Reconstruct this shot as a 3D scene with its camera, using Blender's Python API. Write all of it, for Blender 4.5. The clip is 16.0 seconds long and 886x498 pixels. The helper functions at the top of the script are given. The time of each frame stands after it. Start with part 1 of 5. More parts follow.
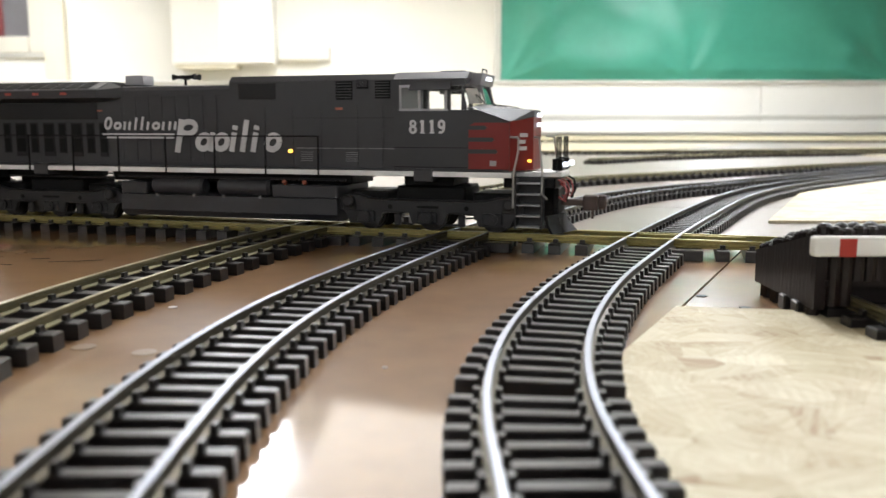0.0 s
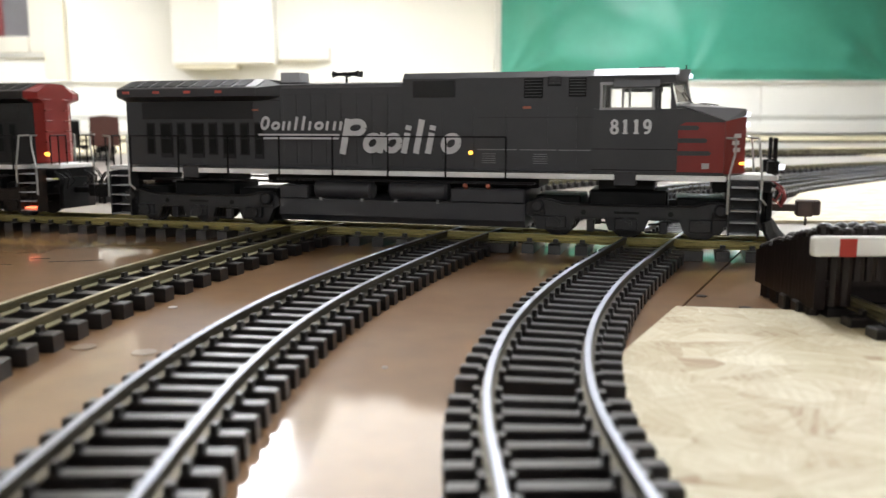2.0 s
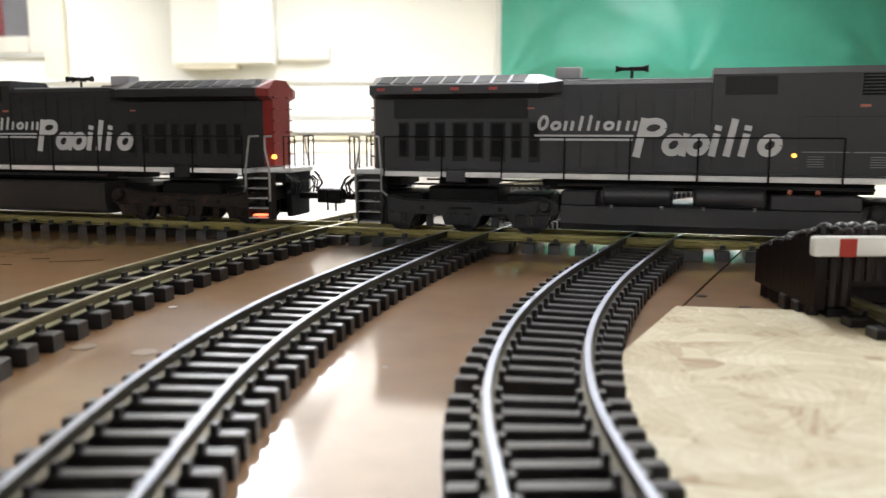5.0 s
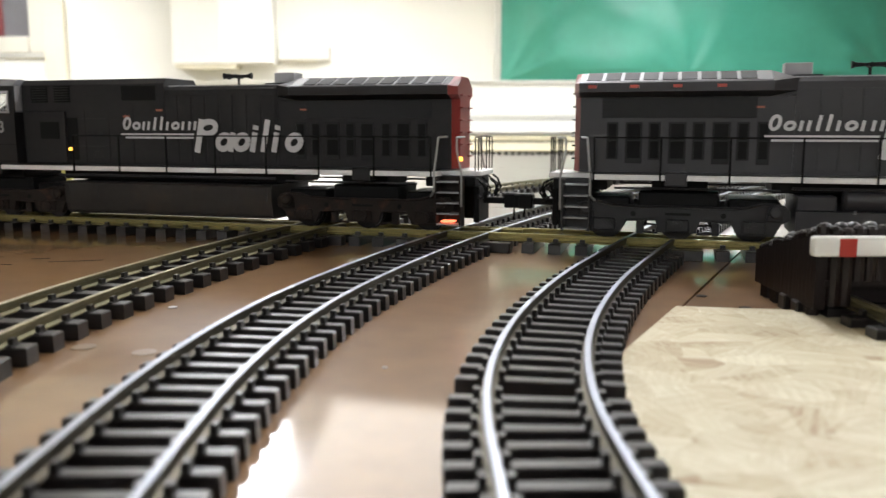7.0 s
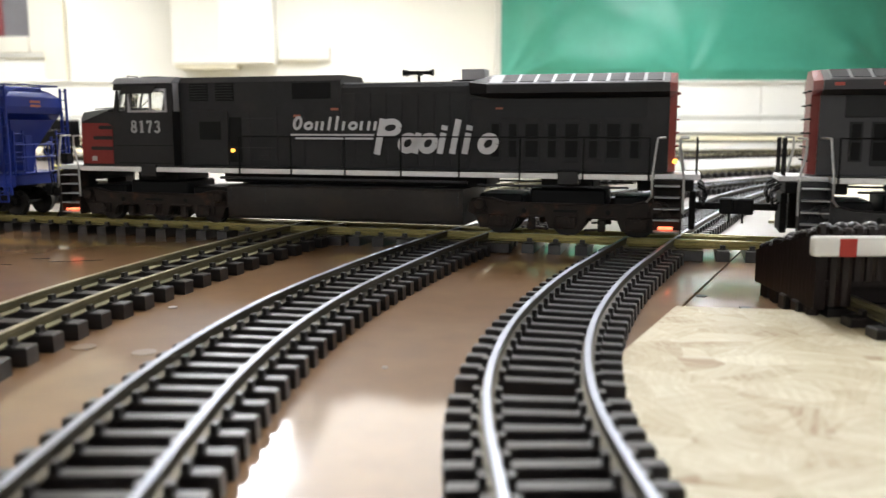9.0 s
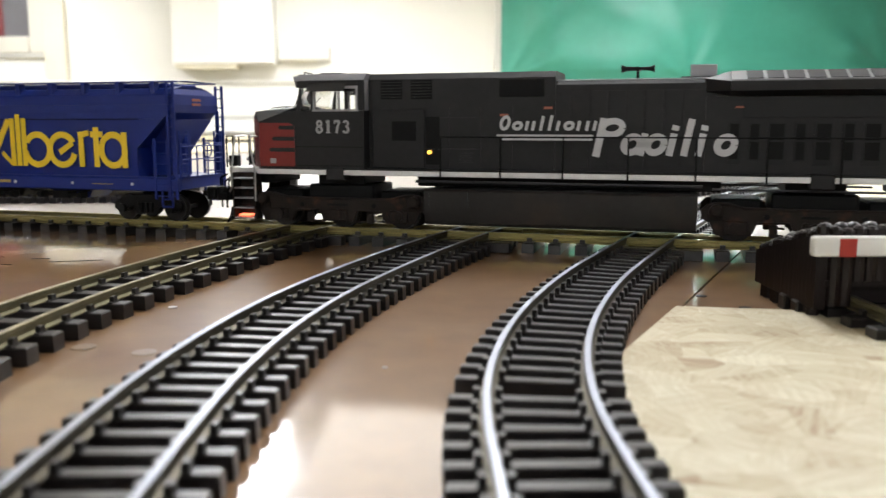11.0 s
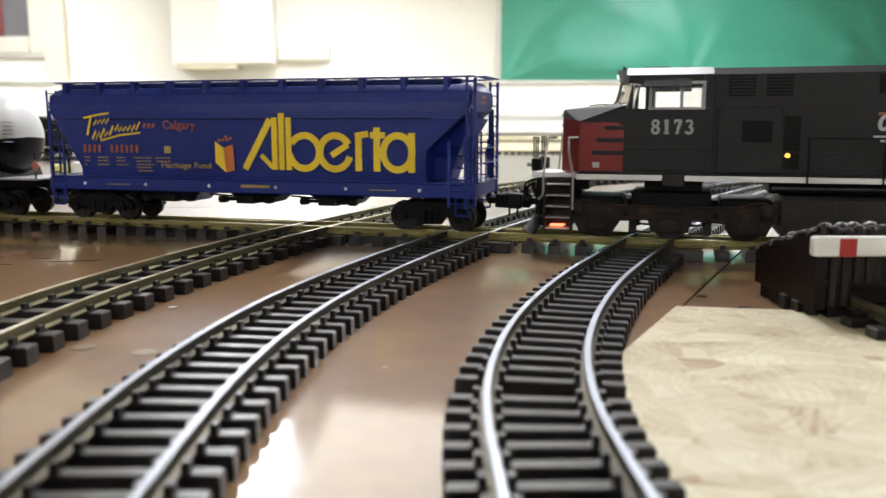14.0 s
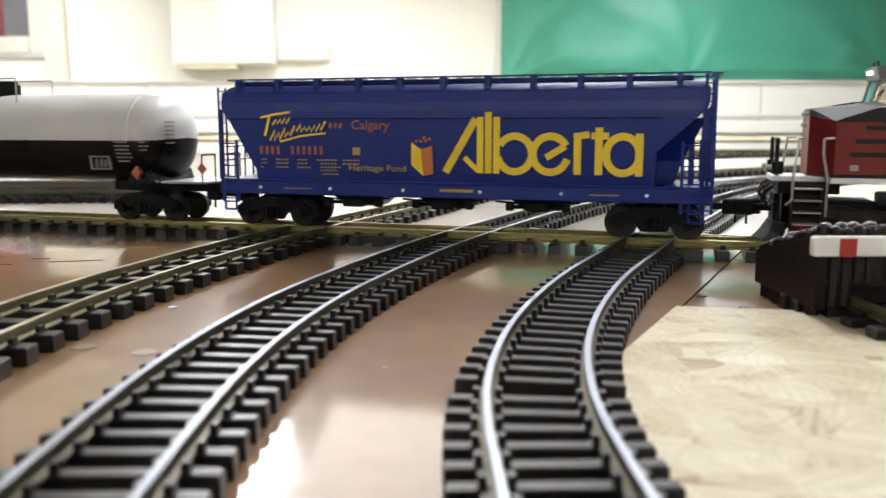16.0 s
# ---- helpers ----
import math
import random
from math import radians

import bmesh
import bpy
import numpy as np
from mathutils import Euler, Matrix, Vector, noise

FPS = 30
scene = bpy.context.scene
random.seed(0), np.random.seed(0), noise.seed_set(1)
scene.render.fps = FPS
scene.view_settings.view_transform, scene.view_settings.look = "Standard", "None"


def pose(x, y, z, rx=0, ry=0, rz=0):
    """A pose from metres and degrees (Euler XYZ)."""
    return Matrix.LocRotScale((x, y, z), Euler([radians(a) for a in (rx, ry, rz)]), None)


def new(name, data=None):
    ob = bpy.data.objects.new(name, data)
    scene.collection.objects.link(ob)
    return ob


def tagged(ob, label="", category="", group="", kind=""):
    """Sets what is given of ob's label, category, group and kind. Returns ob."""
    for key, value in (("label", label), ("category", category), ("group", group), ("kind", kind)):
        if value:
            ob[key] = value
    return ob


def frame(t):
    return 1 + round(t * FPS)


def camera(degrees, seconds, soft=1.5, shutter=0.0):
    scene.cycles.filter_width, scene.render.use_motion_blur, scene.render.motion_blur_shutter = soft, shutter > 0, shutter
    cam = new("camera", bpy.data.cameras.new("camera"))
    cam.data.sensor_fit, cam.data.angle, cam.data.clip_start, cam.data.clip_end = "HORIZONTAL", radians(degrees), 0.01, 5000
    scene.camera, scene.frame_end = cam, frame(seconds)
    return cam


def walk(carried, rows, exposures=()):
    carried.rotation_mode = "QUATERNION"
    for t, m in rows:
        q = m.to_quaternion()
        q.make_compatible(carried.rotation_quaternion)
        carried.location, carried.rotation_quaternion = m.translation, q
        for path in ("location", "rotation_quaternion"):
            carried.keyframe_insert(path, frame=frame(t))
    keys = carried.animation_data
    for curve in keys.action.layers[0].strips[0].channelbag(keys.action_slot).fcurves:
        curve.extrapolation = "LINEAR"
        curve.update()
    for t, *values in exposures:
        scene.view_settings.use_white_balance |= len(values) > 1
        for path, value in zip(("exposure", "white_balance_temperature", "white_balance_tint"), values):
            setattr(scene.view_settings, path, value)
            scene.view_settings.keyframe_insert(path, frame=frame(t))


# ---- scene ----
cam = camera(56.2, 16.0, soft=1.4, shutter=0.4)
cam.data.dof.use_dof = True
cam.data.dof.focus_distance = 0.80
cam.data.dof.aperture_fstop = 7.8
EYE = pose(0, 0, 0.1356, 90 - 8.44, 0, 0)
walk(cam, [(0.0, EYE), (16.0, EYE)])

RAIL_TOP = 0.0195
LINE_Y, LINE_TURN = 0.950, 16.32
# travel of the train along its line, in metres, every half second where known
TRAVEL = [(0.0, 0.0), (0.5, .0538), (1.0, .1088), (1.5, .159), (2.0, .2143), (2.5, .2667), (3.0, .3219), (3.5, .3746),
          (4.0, .4295), (6.5, .7071), (7.0, .7660), (7.5, .8203), (8.0, .878), (8.5, .9351), (9.0, .9947), (11.5, 1.2986),
          (12.0, 1.3602), (12.5, 1.419), (13.0, 1.4815), (13.5, 1.5402), (14.0, 1.6015), (14.5, 1.6605), (15.0, 1.7215),
          (15.5, 1.7791), (16.0, 1.8421)]

# ---- world and lamps ----
world = bpy.data.worlds.new("world")
world.use_nodes = True
world.node_tree.nodes["Background"].inputs[0].default_value = (1.0, 1.0, 1.0, 1)
world.node_tree.nodes["Background"].inputs[1].default_value = 0.05
scene.world = world
LAMP_POWER = 55
scene.view_settings.exposure = 0.0


# ---- materials ----
def material(name, base, rough=0.5, metal=0.0, vary=0.25, grain=60.0, bump=0.15, coat=0.0, coat_rough=0.08, emit=None, spread=0.0, stretch=(1, 1, 1),
             spots=None, spec=0.5):
    """A surface with colour variation at two scales, fine relief and uneven gloss."""
    m = bpy.data.materials.new(name)
    m.use_nodes = True
    nt = m.node_tree
    b = nt.nodes["Principled BSDF"]
    b.inputs["Metallic"].default_value = metal
    b.inputs["Coat Weight"].default_value = coat
    b.inputs["Coat Roughness"].default_value = coat_rough
    b.inputs["Specular IOR Level"].default_value = spec
    tc = nt.nodes.new("ShaderNodeTexCoord")
    mp = nt.nodes.new("ShaderNodeMapping")
    mp.inputs["Scale"].default_value = stretch
    nt.links.new(tc.outputs["Object"], mp.inputs["Vector"])
    fine, wide = nt.nodes.new("ShaderNodeTexNoise"), nt.nodes.new("ShaderNodeTexNoise")
    fine.inputs["Scale"].default_value, fine.inputs["Detail"].default_value = grain * 10, 6
    wide.inputs["Scale"].default_value, wide.inputs["Detail"].default_value = grain, 4
    for n in (fine, wide):
        nt.links.new(mp.outputs["Vector"], n.inputs["Vector"])
    mixf = nt.nodes.new("ShaderNodeMath")
    mixf.operation = "MULTIPLY_ADD"
    nt.links.new(fine.outputs["Fac"], mixf.inputs[0])
    mixf.inputs[1].default_value = 0.5
    nt.links.new(wide.outputs["Fac"], mixf.inputs[2])
    last = mixf.outputs[0]
    if spread:
        info = nt.nodes.new("ShaderNodeObjectInfo")
        add = nt.nodes.new("ShaderNodeMath")
        add.operation = "MULTIPLY_ADD"
        nt.links.new(info.outputs["Random"], add.inputs[0])
        add.inputs[1].default_value = spread
        nt.links.new(last, add.inputs[2])
        last = add.outputs[0]
    ramp = nt.nodes.new("ShaderNodeMapRange")
    ramp.inputs["From Min"].default_value, ramp.inputs["From Max"].default_value = 0.4, 1.1 + spread
    nt.links.new(last, ramp.inputs["Value"])
    col = nt.nodes.new("ShaderNodeMix")
    col.data_type = "RGBA"
    lo, hi = [max(0, c * (1 - vary)) for c in base], [min(1, c * (1 + vary)) for c in base]
    col.inputs["A"].default_value, col.inputs["B"].default_value = (*lo, 1), (*hi, 1)
    nt.links.new(ramp.outputs[0], col.inputs["Factor"])
    out = col.outputs["Result"]
    if spots:
        colour, size, amount = spots
        sp = nt.nodes.new("ShaderNodeTexNoise")
        sp.inputs["Scale"].default_value, sp.inputs["Detail"].default_value = size, 8
        nt.links.new(tc.outputs["Object"], sp.inputs["Vector"])
        mr = nt.nodes.new("ShaderNodeMapRange")
        mr.inputs["From Min"].default_value, mr.inputs["From Max"].default_value = 0.62 - amount * 0.2, 0.75
        nt.links.new(sp.outputs["Fac"], mr.inputs["Value"])
        m2 = nt.nodes.new("ShaderNodeMix")
        m2.data_type = "RGBA"
        nt.links.new(mr.outputs[0], m2.inputs["Factor"])
        nt.links.new(out, m2.inputs["A"])
        m2.inputs["B"].default_value = (*colour, 1)
        out = m2.outputs["Result"]
    nt.links.new(out, b.inputs["Base Color"])
    rr = nt.nodes.new("ShaderNodeMapRange")
    rr.inputs["To Min"].default_value, rr.inputs["To Max"].default_value = rough * 0.85, min(1, rough * 1.2)
    nt.links.new(wide.outputs["Fac"], rr.inputs["Value"])
    nt.links.new(rr.outputs[0], b.inputs["Roughness"])
    if bump:
        bp = nt.nodes.new("ShaderNodeBump")
        bp.inputs["Strength"].default_value, bp.inputs["Distance"].default_value = bump, 0.0006
        nt.links.new(fine.outputs["Fac"], bp.inputs["Height"])
        nt.links.new(bp.outputs[0], b.inputs["Normal"])
    if emit:
        b.inputs["Emission Color"].default_value = (*emit[0], 1)
        b.inputs["Emission Strength"].default_value = emit[1]
    return m


def osb_material():
    """Pressed wood strands: stretched cells in three directions, cream to tan."""
    m = bpy.data.materials.new("strand board")
    m.use_nodes = True
    nt = m.node_tree
    b = nt.nodes["Principled BSDF"]
    b.inputs["Roughness"].default_value = 0.55
    tc = nt.nodes.new("ShaderNodeTexCoord")
    warp = nt.nodes.new("ShaderNodeTexNoise")
    warp.inputs["Scale"].default_value = 9
    nt.links.new(tc.outputs["Object"], warp.inputs["Vector"])
    off = nt.nodes.new("ShaderNodeVectorMath")
    off.operation = "MULTIPLY_ADD"
    nt.links.new(warp.outputs["Color"], off.inputs[0])
    off.inputs[1].default_value = (0.02, 0.02, 0)
    nt.links.new(tc.outputs["Object"], off.inputs[2])
    last = None
    for i, (cells, share) in enumerate((((26, 52, 1), 0.62), ((48, 30, 1), 0.45))):
        mp = nt.nodes.new("ShaderNodeMapping")
        mp.inputs["Scale"].default_value, mp.inputs["Rotation"].default_value = cells, (0, 0, radians((14, -33)[i]))
        nt.links.new(off.outputs[0], mp.inputs["Vector"])
        vo = nt.nodes.new("ShaderNodeTexVoronoi")
        vo.inputs["Scale"].default_value = 1.0
        nt.links.new(mp.outputs[0], vo.inputs["Vector"])
        sep = nt.nodes.new("ShaderNodeSeparateColor")
        nt.links.new(vo.outputs["Color"], sep.inputs[0])
        ang = nt.nodes.new("ShaderNodeMath")
        ang.operation = "MULTIPLY"
        nt.links.new(sep.outputs[1], ang.inputs[0])
        ang.inputs[1].default_value = 3.1
        vr = nt.nodes.new("ShaderNodeVectorRotate")
        vr.rotation_type = "Z_AXIS"
        nt.links.new(off.outputs[0], vr.inputs["Vector"])
        nt.links.new(ang.outputs[0], vr.inputs["Angle"])
        grain = nt.nodes.new("ShaderNodeMapping")
        grain.inputs["Scale"].default_value = (25, 330, 1)
        nt.links.new(vr.outputs[0], grain.inputs["Vector"])
        no = nt.nodes.new("ShaderNodeTexNoise")
        no.inputs["Scale"].default_value, no.inputs["Detail"].default_value = 1.0, 3
        nt.links.new(grain.outputs[0], no.inputs["Vector"])
        mixed = nt.nodes.new("ShaderNodeMath")
        mixed.operation = "MULTIPLY_ADD"
        nt.links.new(sep.outputs[0], mixed.inputs[0])
        mixed.inputs[1].default_value = 0.55
        nt.links.new(no.outputs["Fac"], mixed.inputs[2])
        part_of = nt.nodes.new("ShaderNodeMath")
        part_of.operation = "MULTIPLY_ADD"
        nt.links.new(mixed.outputs[0], part_of.inputs[0])
        part_of.inputs[1].default_value = share
        part_of.inputs[2].default_value = -0.30 if last is None else 0.0
        if last is not None:
            nt.links.new(last, part_of.inputs[2])
        last = part_of.outputs[0]
    ramp = nt.nodes.new("ShaderNodeValToRGB")
    ramp.color_ramp.elements[0].color, ramp.color_ramp.elements[0].position = (0.27, 0.18, 0.095, 1), 0.17
    ramp.color_ramp.elements[1].color, ramp.color_ramp.elements[1].position = (0.585, 0.545, 0.40, 1), 0.90
    e = ramp.color_ramp.elements.new(0.31)
    e.color = (0.385, 0.315, 0.185, 1)
    e = ramp.color_ramp.elements.new(0.56)
    e.color = (0.455, 0.405, 0.27, 1)
    nt.links.new(last, ramp.inputs[0])
    nt.links.new(ramp.outputs[0], b.inputs["Base Color"])
    bp = nt.nodes.new("ShaderNodeBump")
    bp.inputs["Strength"].default_value, bp.inputs["Distance"].default_value = 0.12, 0.0006
    nt.links.new(last, bp.inputs["Height"])
    nt.links.new(bp.outputs[0], b.inputs["Normal"])
    return m


M = dict(
    board=material("brown varnished board", (0.198, 0.106, 0.043), 0.42, vary=0.28, grain=4, bump=0.03, coat=0.95, coat_rough=0.085, spots=((0.255, 0.150, 0.075), 7, 0.45), spec=0.22),
    grey_board=material("board greyed for reflection", (0.20, 0.170, 0.146), 0.35, vary=0.14, grain=6, bump=0.05, coat=0.25, coat_rough=0.25, spec=0.35),
    filler=material("dull wood filler", (0.20, 0.14, 0.085), 0.4, vary=0.1, grain=30, bump=0.1, coat=0.7),
    osb=osb_material(),
    tie=material("dark brown sleeper plastic", (0.0095, 0.0080, 0.0080), 0.36, vary=0.4, grain=90, bump=0.10, spec=0.58, spread=0.3, stretch=(0.15, 1, 1)),
    brass=material("dull brass rail", (0.34, 0.31, 0.21), 0.33, metal=0.9, vary=0.3, grain=30, bump=0.1),
    brass_side=material("tarnished brass", (0.17, 0.15, 0.085), 0.45, metal=0.7, vary=0.3, grain=30, bump=0.2),
    brass_main=material("yellow brass rail", (0.42, 0.36, 0.15), 0.3, metal=0.9, vary=0.3, grain=30, bump=0.1),
    brass_main_side=material("yellow brass rail side", (0.26, 0.22, 0.085), 0.4, metal=0.8, vary=0.3, grain=30, bump=0.2),
    rail_side=material("browned rail side", (0.10, 0.088, 0.062), 0.4, metal=0.7, vary=0.3, grain=40, bump=0.2),
    rail_head=material("polished rail head", (0.30, 0.315, 0.355), 0.42, metal=1.0, vary=0.12, grain=25, bump=0.04, stretch=(1, 1, 1)),
    black=material("charcoal painted body", (0.0300, 0.0298, 0.0330), 0.40, vary=0.14, grain=12, bump=0.05, spec=0.40),
    dusty=material("weathered charcoal body", (0.0150, 0.0147, 0.0148), 0.5, vary=0.3, grain=14, bump=0.08, spec=0.26, spots=((0.020, 0.0185, 0.017), 30, 0.2)),
    soot=material("black plastic", (0.0035, 0.0035, 0.0035), 0.55, vary=0.2, grain=30, bump=0.1, spec=0.16),
    truck=material("matt black truck casting", (0.0165, 0.0165, 0.0175), 0.42, vary=0.3, grain=40, bump=0.2, spec=0.34),
    rusty=material("rust dusted truck casting", (0.0185, 0.0135, 0.0105), 0.6, vary=0.5, grain=45, bump=0.3, spec=0.18, spots=((0.06, 0.028, 0.015), 60, 0.2)),
    panel_dark=material("shaded charcoal panel", (0.0125, 0.0127, 0.0132), 0.5, vary=0.2, grain=20, bump=0.1, spec=0.25),
    tank_dust=material("dust filmed fuel tank", (0.023, 0.0205, 0.0185), 0.5, vary=0.3, grain=16, bump=0.1, spec=0.3, spots=((0.042, 0.030, 0.022), 25, 0.3)),
    cab_grey=material("mid grey cab roof paint", (0.155, 0.155, 0.165), 0.36, vary=0.08, grain=20, bump=0.03),
    grey_roof=material("light grey paint", (0.33, 0.33, 0.345), 0.35, vary=0.08, grain=20, bump=0.03),
    mid_grey=material("mid grey mesh frame", (0.10, 0.10, 0.105), 0.4, vary=0.15, grain=40, bump=0.1),
    scarlet=material("scarlet nose paint", (0.18, 0.013, 0.009), 0.38, vary=0.12, grain=20, bump=0.04, spec=0.36),
    white=material("white lettering paint", (0.56, 0.56, 0.57), 0.45, vary=0.06, grain=40, bump=0.02),
    worn_white=material("worn white number paint", (0.34, 0.34, 0.34), 0.5, vary=0.25, grain=60, bump=0.02),
    sill=material("off white sill paint", (0.74, 0.74, 0.73), 0.45, vary=0.15, grain=40, bump=0.03),
    steel=material("bare steel wire", (0.42, 0.42, 0.41), 0.35, metal=0.8, vary=0.15, grain=60, bump=0.03),
    coupler=material("rust brown coupler", (0.06, 0.038, 0.03), 0.5, vary=0.35, grain=80, bump=0.2),
    wheel=material("dark steel wheel", (0.015, 0.0135, 0.012), 0.4, metal=0.5, vary=0.3, grain=60, bump=0.1),
    blue=material("royal blue car paint", (0.0045, 0.019, 0.175), 0.40, vary=0.1, grain=10, bump=0.03, spec=0.34),
    yellow=material("golden yellow lettering", (0.84, 0.60, 0.022), 0.5, vary=0.08, grain=40, bump=0.02),
    orange=material("orange lettering", (0.55, 0.16, 0.03), 0.5, vary=0.1, grain=40, bump=0.02),
    dull_orange=material("faded brick lettering", (0.36, 0.105, 0.060), 0.5, vary=0.2, grain=40, bump=0.02),
    dull_yellow=material("faded yellow lettering", (0.40, 0.28, 0.07), 0.5, vary=0.2, grain=40, bump=0.02),
    tank_white=material("white tank enamel", (0.56, 0.555, 0.535), 0.36, vary=0.05, grain=15, bump=0.02),
    tank_black=material("black tank enamel", (0.006, 0.006, 0.006), 0.28, vary=0.1, grain=15, bump=0.02, spec=0.2),
    faint=material("worn grey stencil", (0.20, 0.20, 0.20), 0.5, vary=0.3, grain=80, bump=0.02),
    red=material("red sign paint", (0.36, 0.022, 0.012), 0.4, vary=0.05, grain=30, bump=0.02),
    plank=material("white painted plank", (0.78, 0.77, 0.74), 0.3, vary=0.03, grain=30, bump=0.04, spec=0.4),
    stake=material("dark brown stake plastic", (0.0090, 0.0048, 0.0040), 0.40, vary=0.5, grain=35, bump=0.5, stretch=(1, 1, 0.15), spec=0.28),
    wall=material("cream wall paint", (0.71, 0.70, 0.655), 0.6, vary=0.02, grain=1.5, bump=0.02),
    wall_white=material("white panel paint", (0.79, 0.79, 0.775), 0.5, vary=0.02, grain=1.5, bump=0.02),
    beige=material("beige frame paint", (0.66, 0.62, 0.50), 0.5, vary=0.03, grain=2, bump=0.02),
    cream_frame=material("cream frame paint", (0.60, 0.575, 0.50), 0.5, vary=0.03, grain=2, bump=0.02),
    grey_trim=material("grey trim paint", (0.52, 0.52, 0.49), 0.5, vary=0.05, grain=2, bump=0.02),
    green=material("green plastic sheet", (0.05, 0.28, 0.205), 0.40, vary=0.10, grain=1.2, bump=0.03, spec=0.45),
    ceiling=material("white ceiling paint", (0.86, 0.86, 0.85), 0.7, vary=0.02, grain=1, bump=0.02),
    floor=material("grey hall floor", (0.38, 0.35, 0.31), 0.4, vary=0.1, grain=2, bump=0.02),
    boxcar=material("oxide brown boxcar paint", (0.075, 0.024, 0.015), 0.5, vary=0.15, grain=15, bump=0.05),
    curtain_red=material("red curtain", (0.17, 0.022, 0.026), 0.7, vary=0.1, grain=4, bump=0.05),
    curtain_grey=material("grey blind", (0.13, 0.12, 0.125), 0.7, vary=0.1, grain=4, bump=0.05),
    headlight=material("lit headlight lens", (0.9, 0.9, 1.0), 0.2, vary=0, emit=((0.80, 0.86, 1.0), 2.6)),
    amber=material("lit amber lamp", (0.9, 0.45, 0.05), 0.3, vary=0, emit=((1.0, 0.45, 0.06), 3.2)),
    steplight=material("lit red step lamp", (0.9, 0.2, 0.1), 0.3, vary=0, emit=((1.0, 0.18, 0.08), 3.0)),
    marker=material("red marker lens", (0.45, 0.06, 0.04), 0.3, vary=0),
    pipe_red=material("red hose", (0.30, 0.05, 0.05), 0.4, vary=0.2),
    pale_yellow=material("pale yellow plastic", (0.62, 0.58, 0.16), 0.4, vary=0.1),
    # invented glow, mirrored by the varnished boards
    panel_glow=material("added board glow", (0.9, 0.9, 0.9), 0.5, vary=0, emit=((1.0, 0.97, 0.93), 2.8)),
    tube=material("lamp diffuser", (1, 1, 1), 0.5, vary=0, emit=((0.965, 0.985, 1.03), 17.0)),
)


def glass_material():
    m = bpy.data.materials.new("clear glazing")
    m.use_nodes = True
    nt = m.node_tree
    b = nt.nodes["Principled BSDF"]
    b.inputs["Base Color"].default_value = (0.95, 0.96, 0.95, 1)
    b.inputs["Roughness"].default_value = 0.03
    b.inputs["Transmission Weight"].default_value = 1.0
    b.inputs["IOR"].default_value = 1.42
    return m


M["glass"] = glass_material()


# ---- mesh helpers ----
def part(name, bm, mat, parent=None, label=""):
    """Links a bmesh as one mesh object under a thing or a part."""
    me = bpy.data.meshes.new(name)
    bmesh.ops.recalc_face_normals(bm, faces=bm.faces[:])
    bm.to_mesh(me)
    bm.free()
    me.materials.append(M[mat])
    ob = new(name, me)
    ob.parent = parent
    if label:
        ob["label"] = label
    return ob


def smooth(ob, angle=40):
    me = ob.data
    me.polygons.foreach_set("use_smooth", [True] * len(me.polygons))
    me.set_sharp_from_angle(angle=radians(angle))
    return ob


def thing(name, label, category, group="", kind="", m=None):
    ob = new(name)
    ob.empty_display_size = 0.02
    if m is not None:
        ob.matrix_basis = m
    return tagged(ob, label, category, group, kind)


def box(bm, x0, x1, y0, y1, z0, z1, bevel=0.0):
    v = [bm.verts.new(p) for p in ((x0, y0, z0), (x1, y0, z0), (x1, y1, z0), (x0, y1, z0), (x0, y0, z1), (x1, y0, z1), (x1, y1, z1), (x0, y1, z1))]
    f = [bm.faces.new([v[i] for i in q]) for q in ((3, 2, 1, 0), (4, 5, 6, 7), (0, 1, 5, 4), (1, 2, 6, 5), (2, 3, 7, 6), (3, 0, 4, 7))]
    if bevel:
        e = {e for q in f for e in q.edges}
        bmesh.ops.bevel(bm, geom=list(e), offset=bevel, segments=1, affect="EDGES", profile=0.5)
    return bm


def rbox(x0, x1, y0, y1, z0, z1, bevel=0.0):
    return box(bmesh.new(), x0, x1, y0, y1, z0, z1, bevel)


def cyl(bm, a, b, r, seg=12, r2=None):
    """A capped round bar from a to b."""
    a, b = Vector(a), Vector(b)
    d = (b - a).normalized()
    u = d.orthogonal().normalized()
    w = d.cross(u)
    rings = []
    for c, rad in ((a, r), (b, r if r2 is None else r2)):
        rings.append([bm.verts.new(c + rad * (math.cos(t) * u + math.sin(t) * w)) for t in [2 * math.pi * i / seg for i in range(seg)]])
    for i in range(seg):
        j = (i + 1) % seg
        bm.faces.new((rings[0][i], rings[0][j], rings[1][j], rings[1][i]))
    bm.faces.new(rings[0][::-1])
    bm.faces.new(rings[1])
    return bm


def wire(bm, pts, r, seg=6):
    """A bent wire through the points."""
    for a, b in zip(pts, pts[1:]):
        cyl(bm, a, b, r, seg)
    return bm


def prism(bm, outline, y0, y1):
    """A side outline of (x, z), drawn out from y0 to y1."""
    lo = [bm.verts.new((x, y0, z)) for x, z in outline]
    hi = [bm.verts.new((x, y1, z)) for x, z in outline]
    n = len(outline)
    bm.faces.new(lo)
    bm.faces.new(hi[::-1])
    for i in range(n):
        j = (i + 1) % n
        bm.faces.new((lo[j], lo[i], hi[i], hi[j]))
    return bm


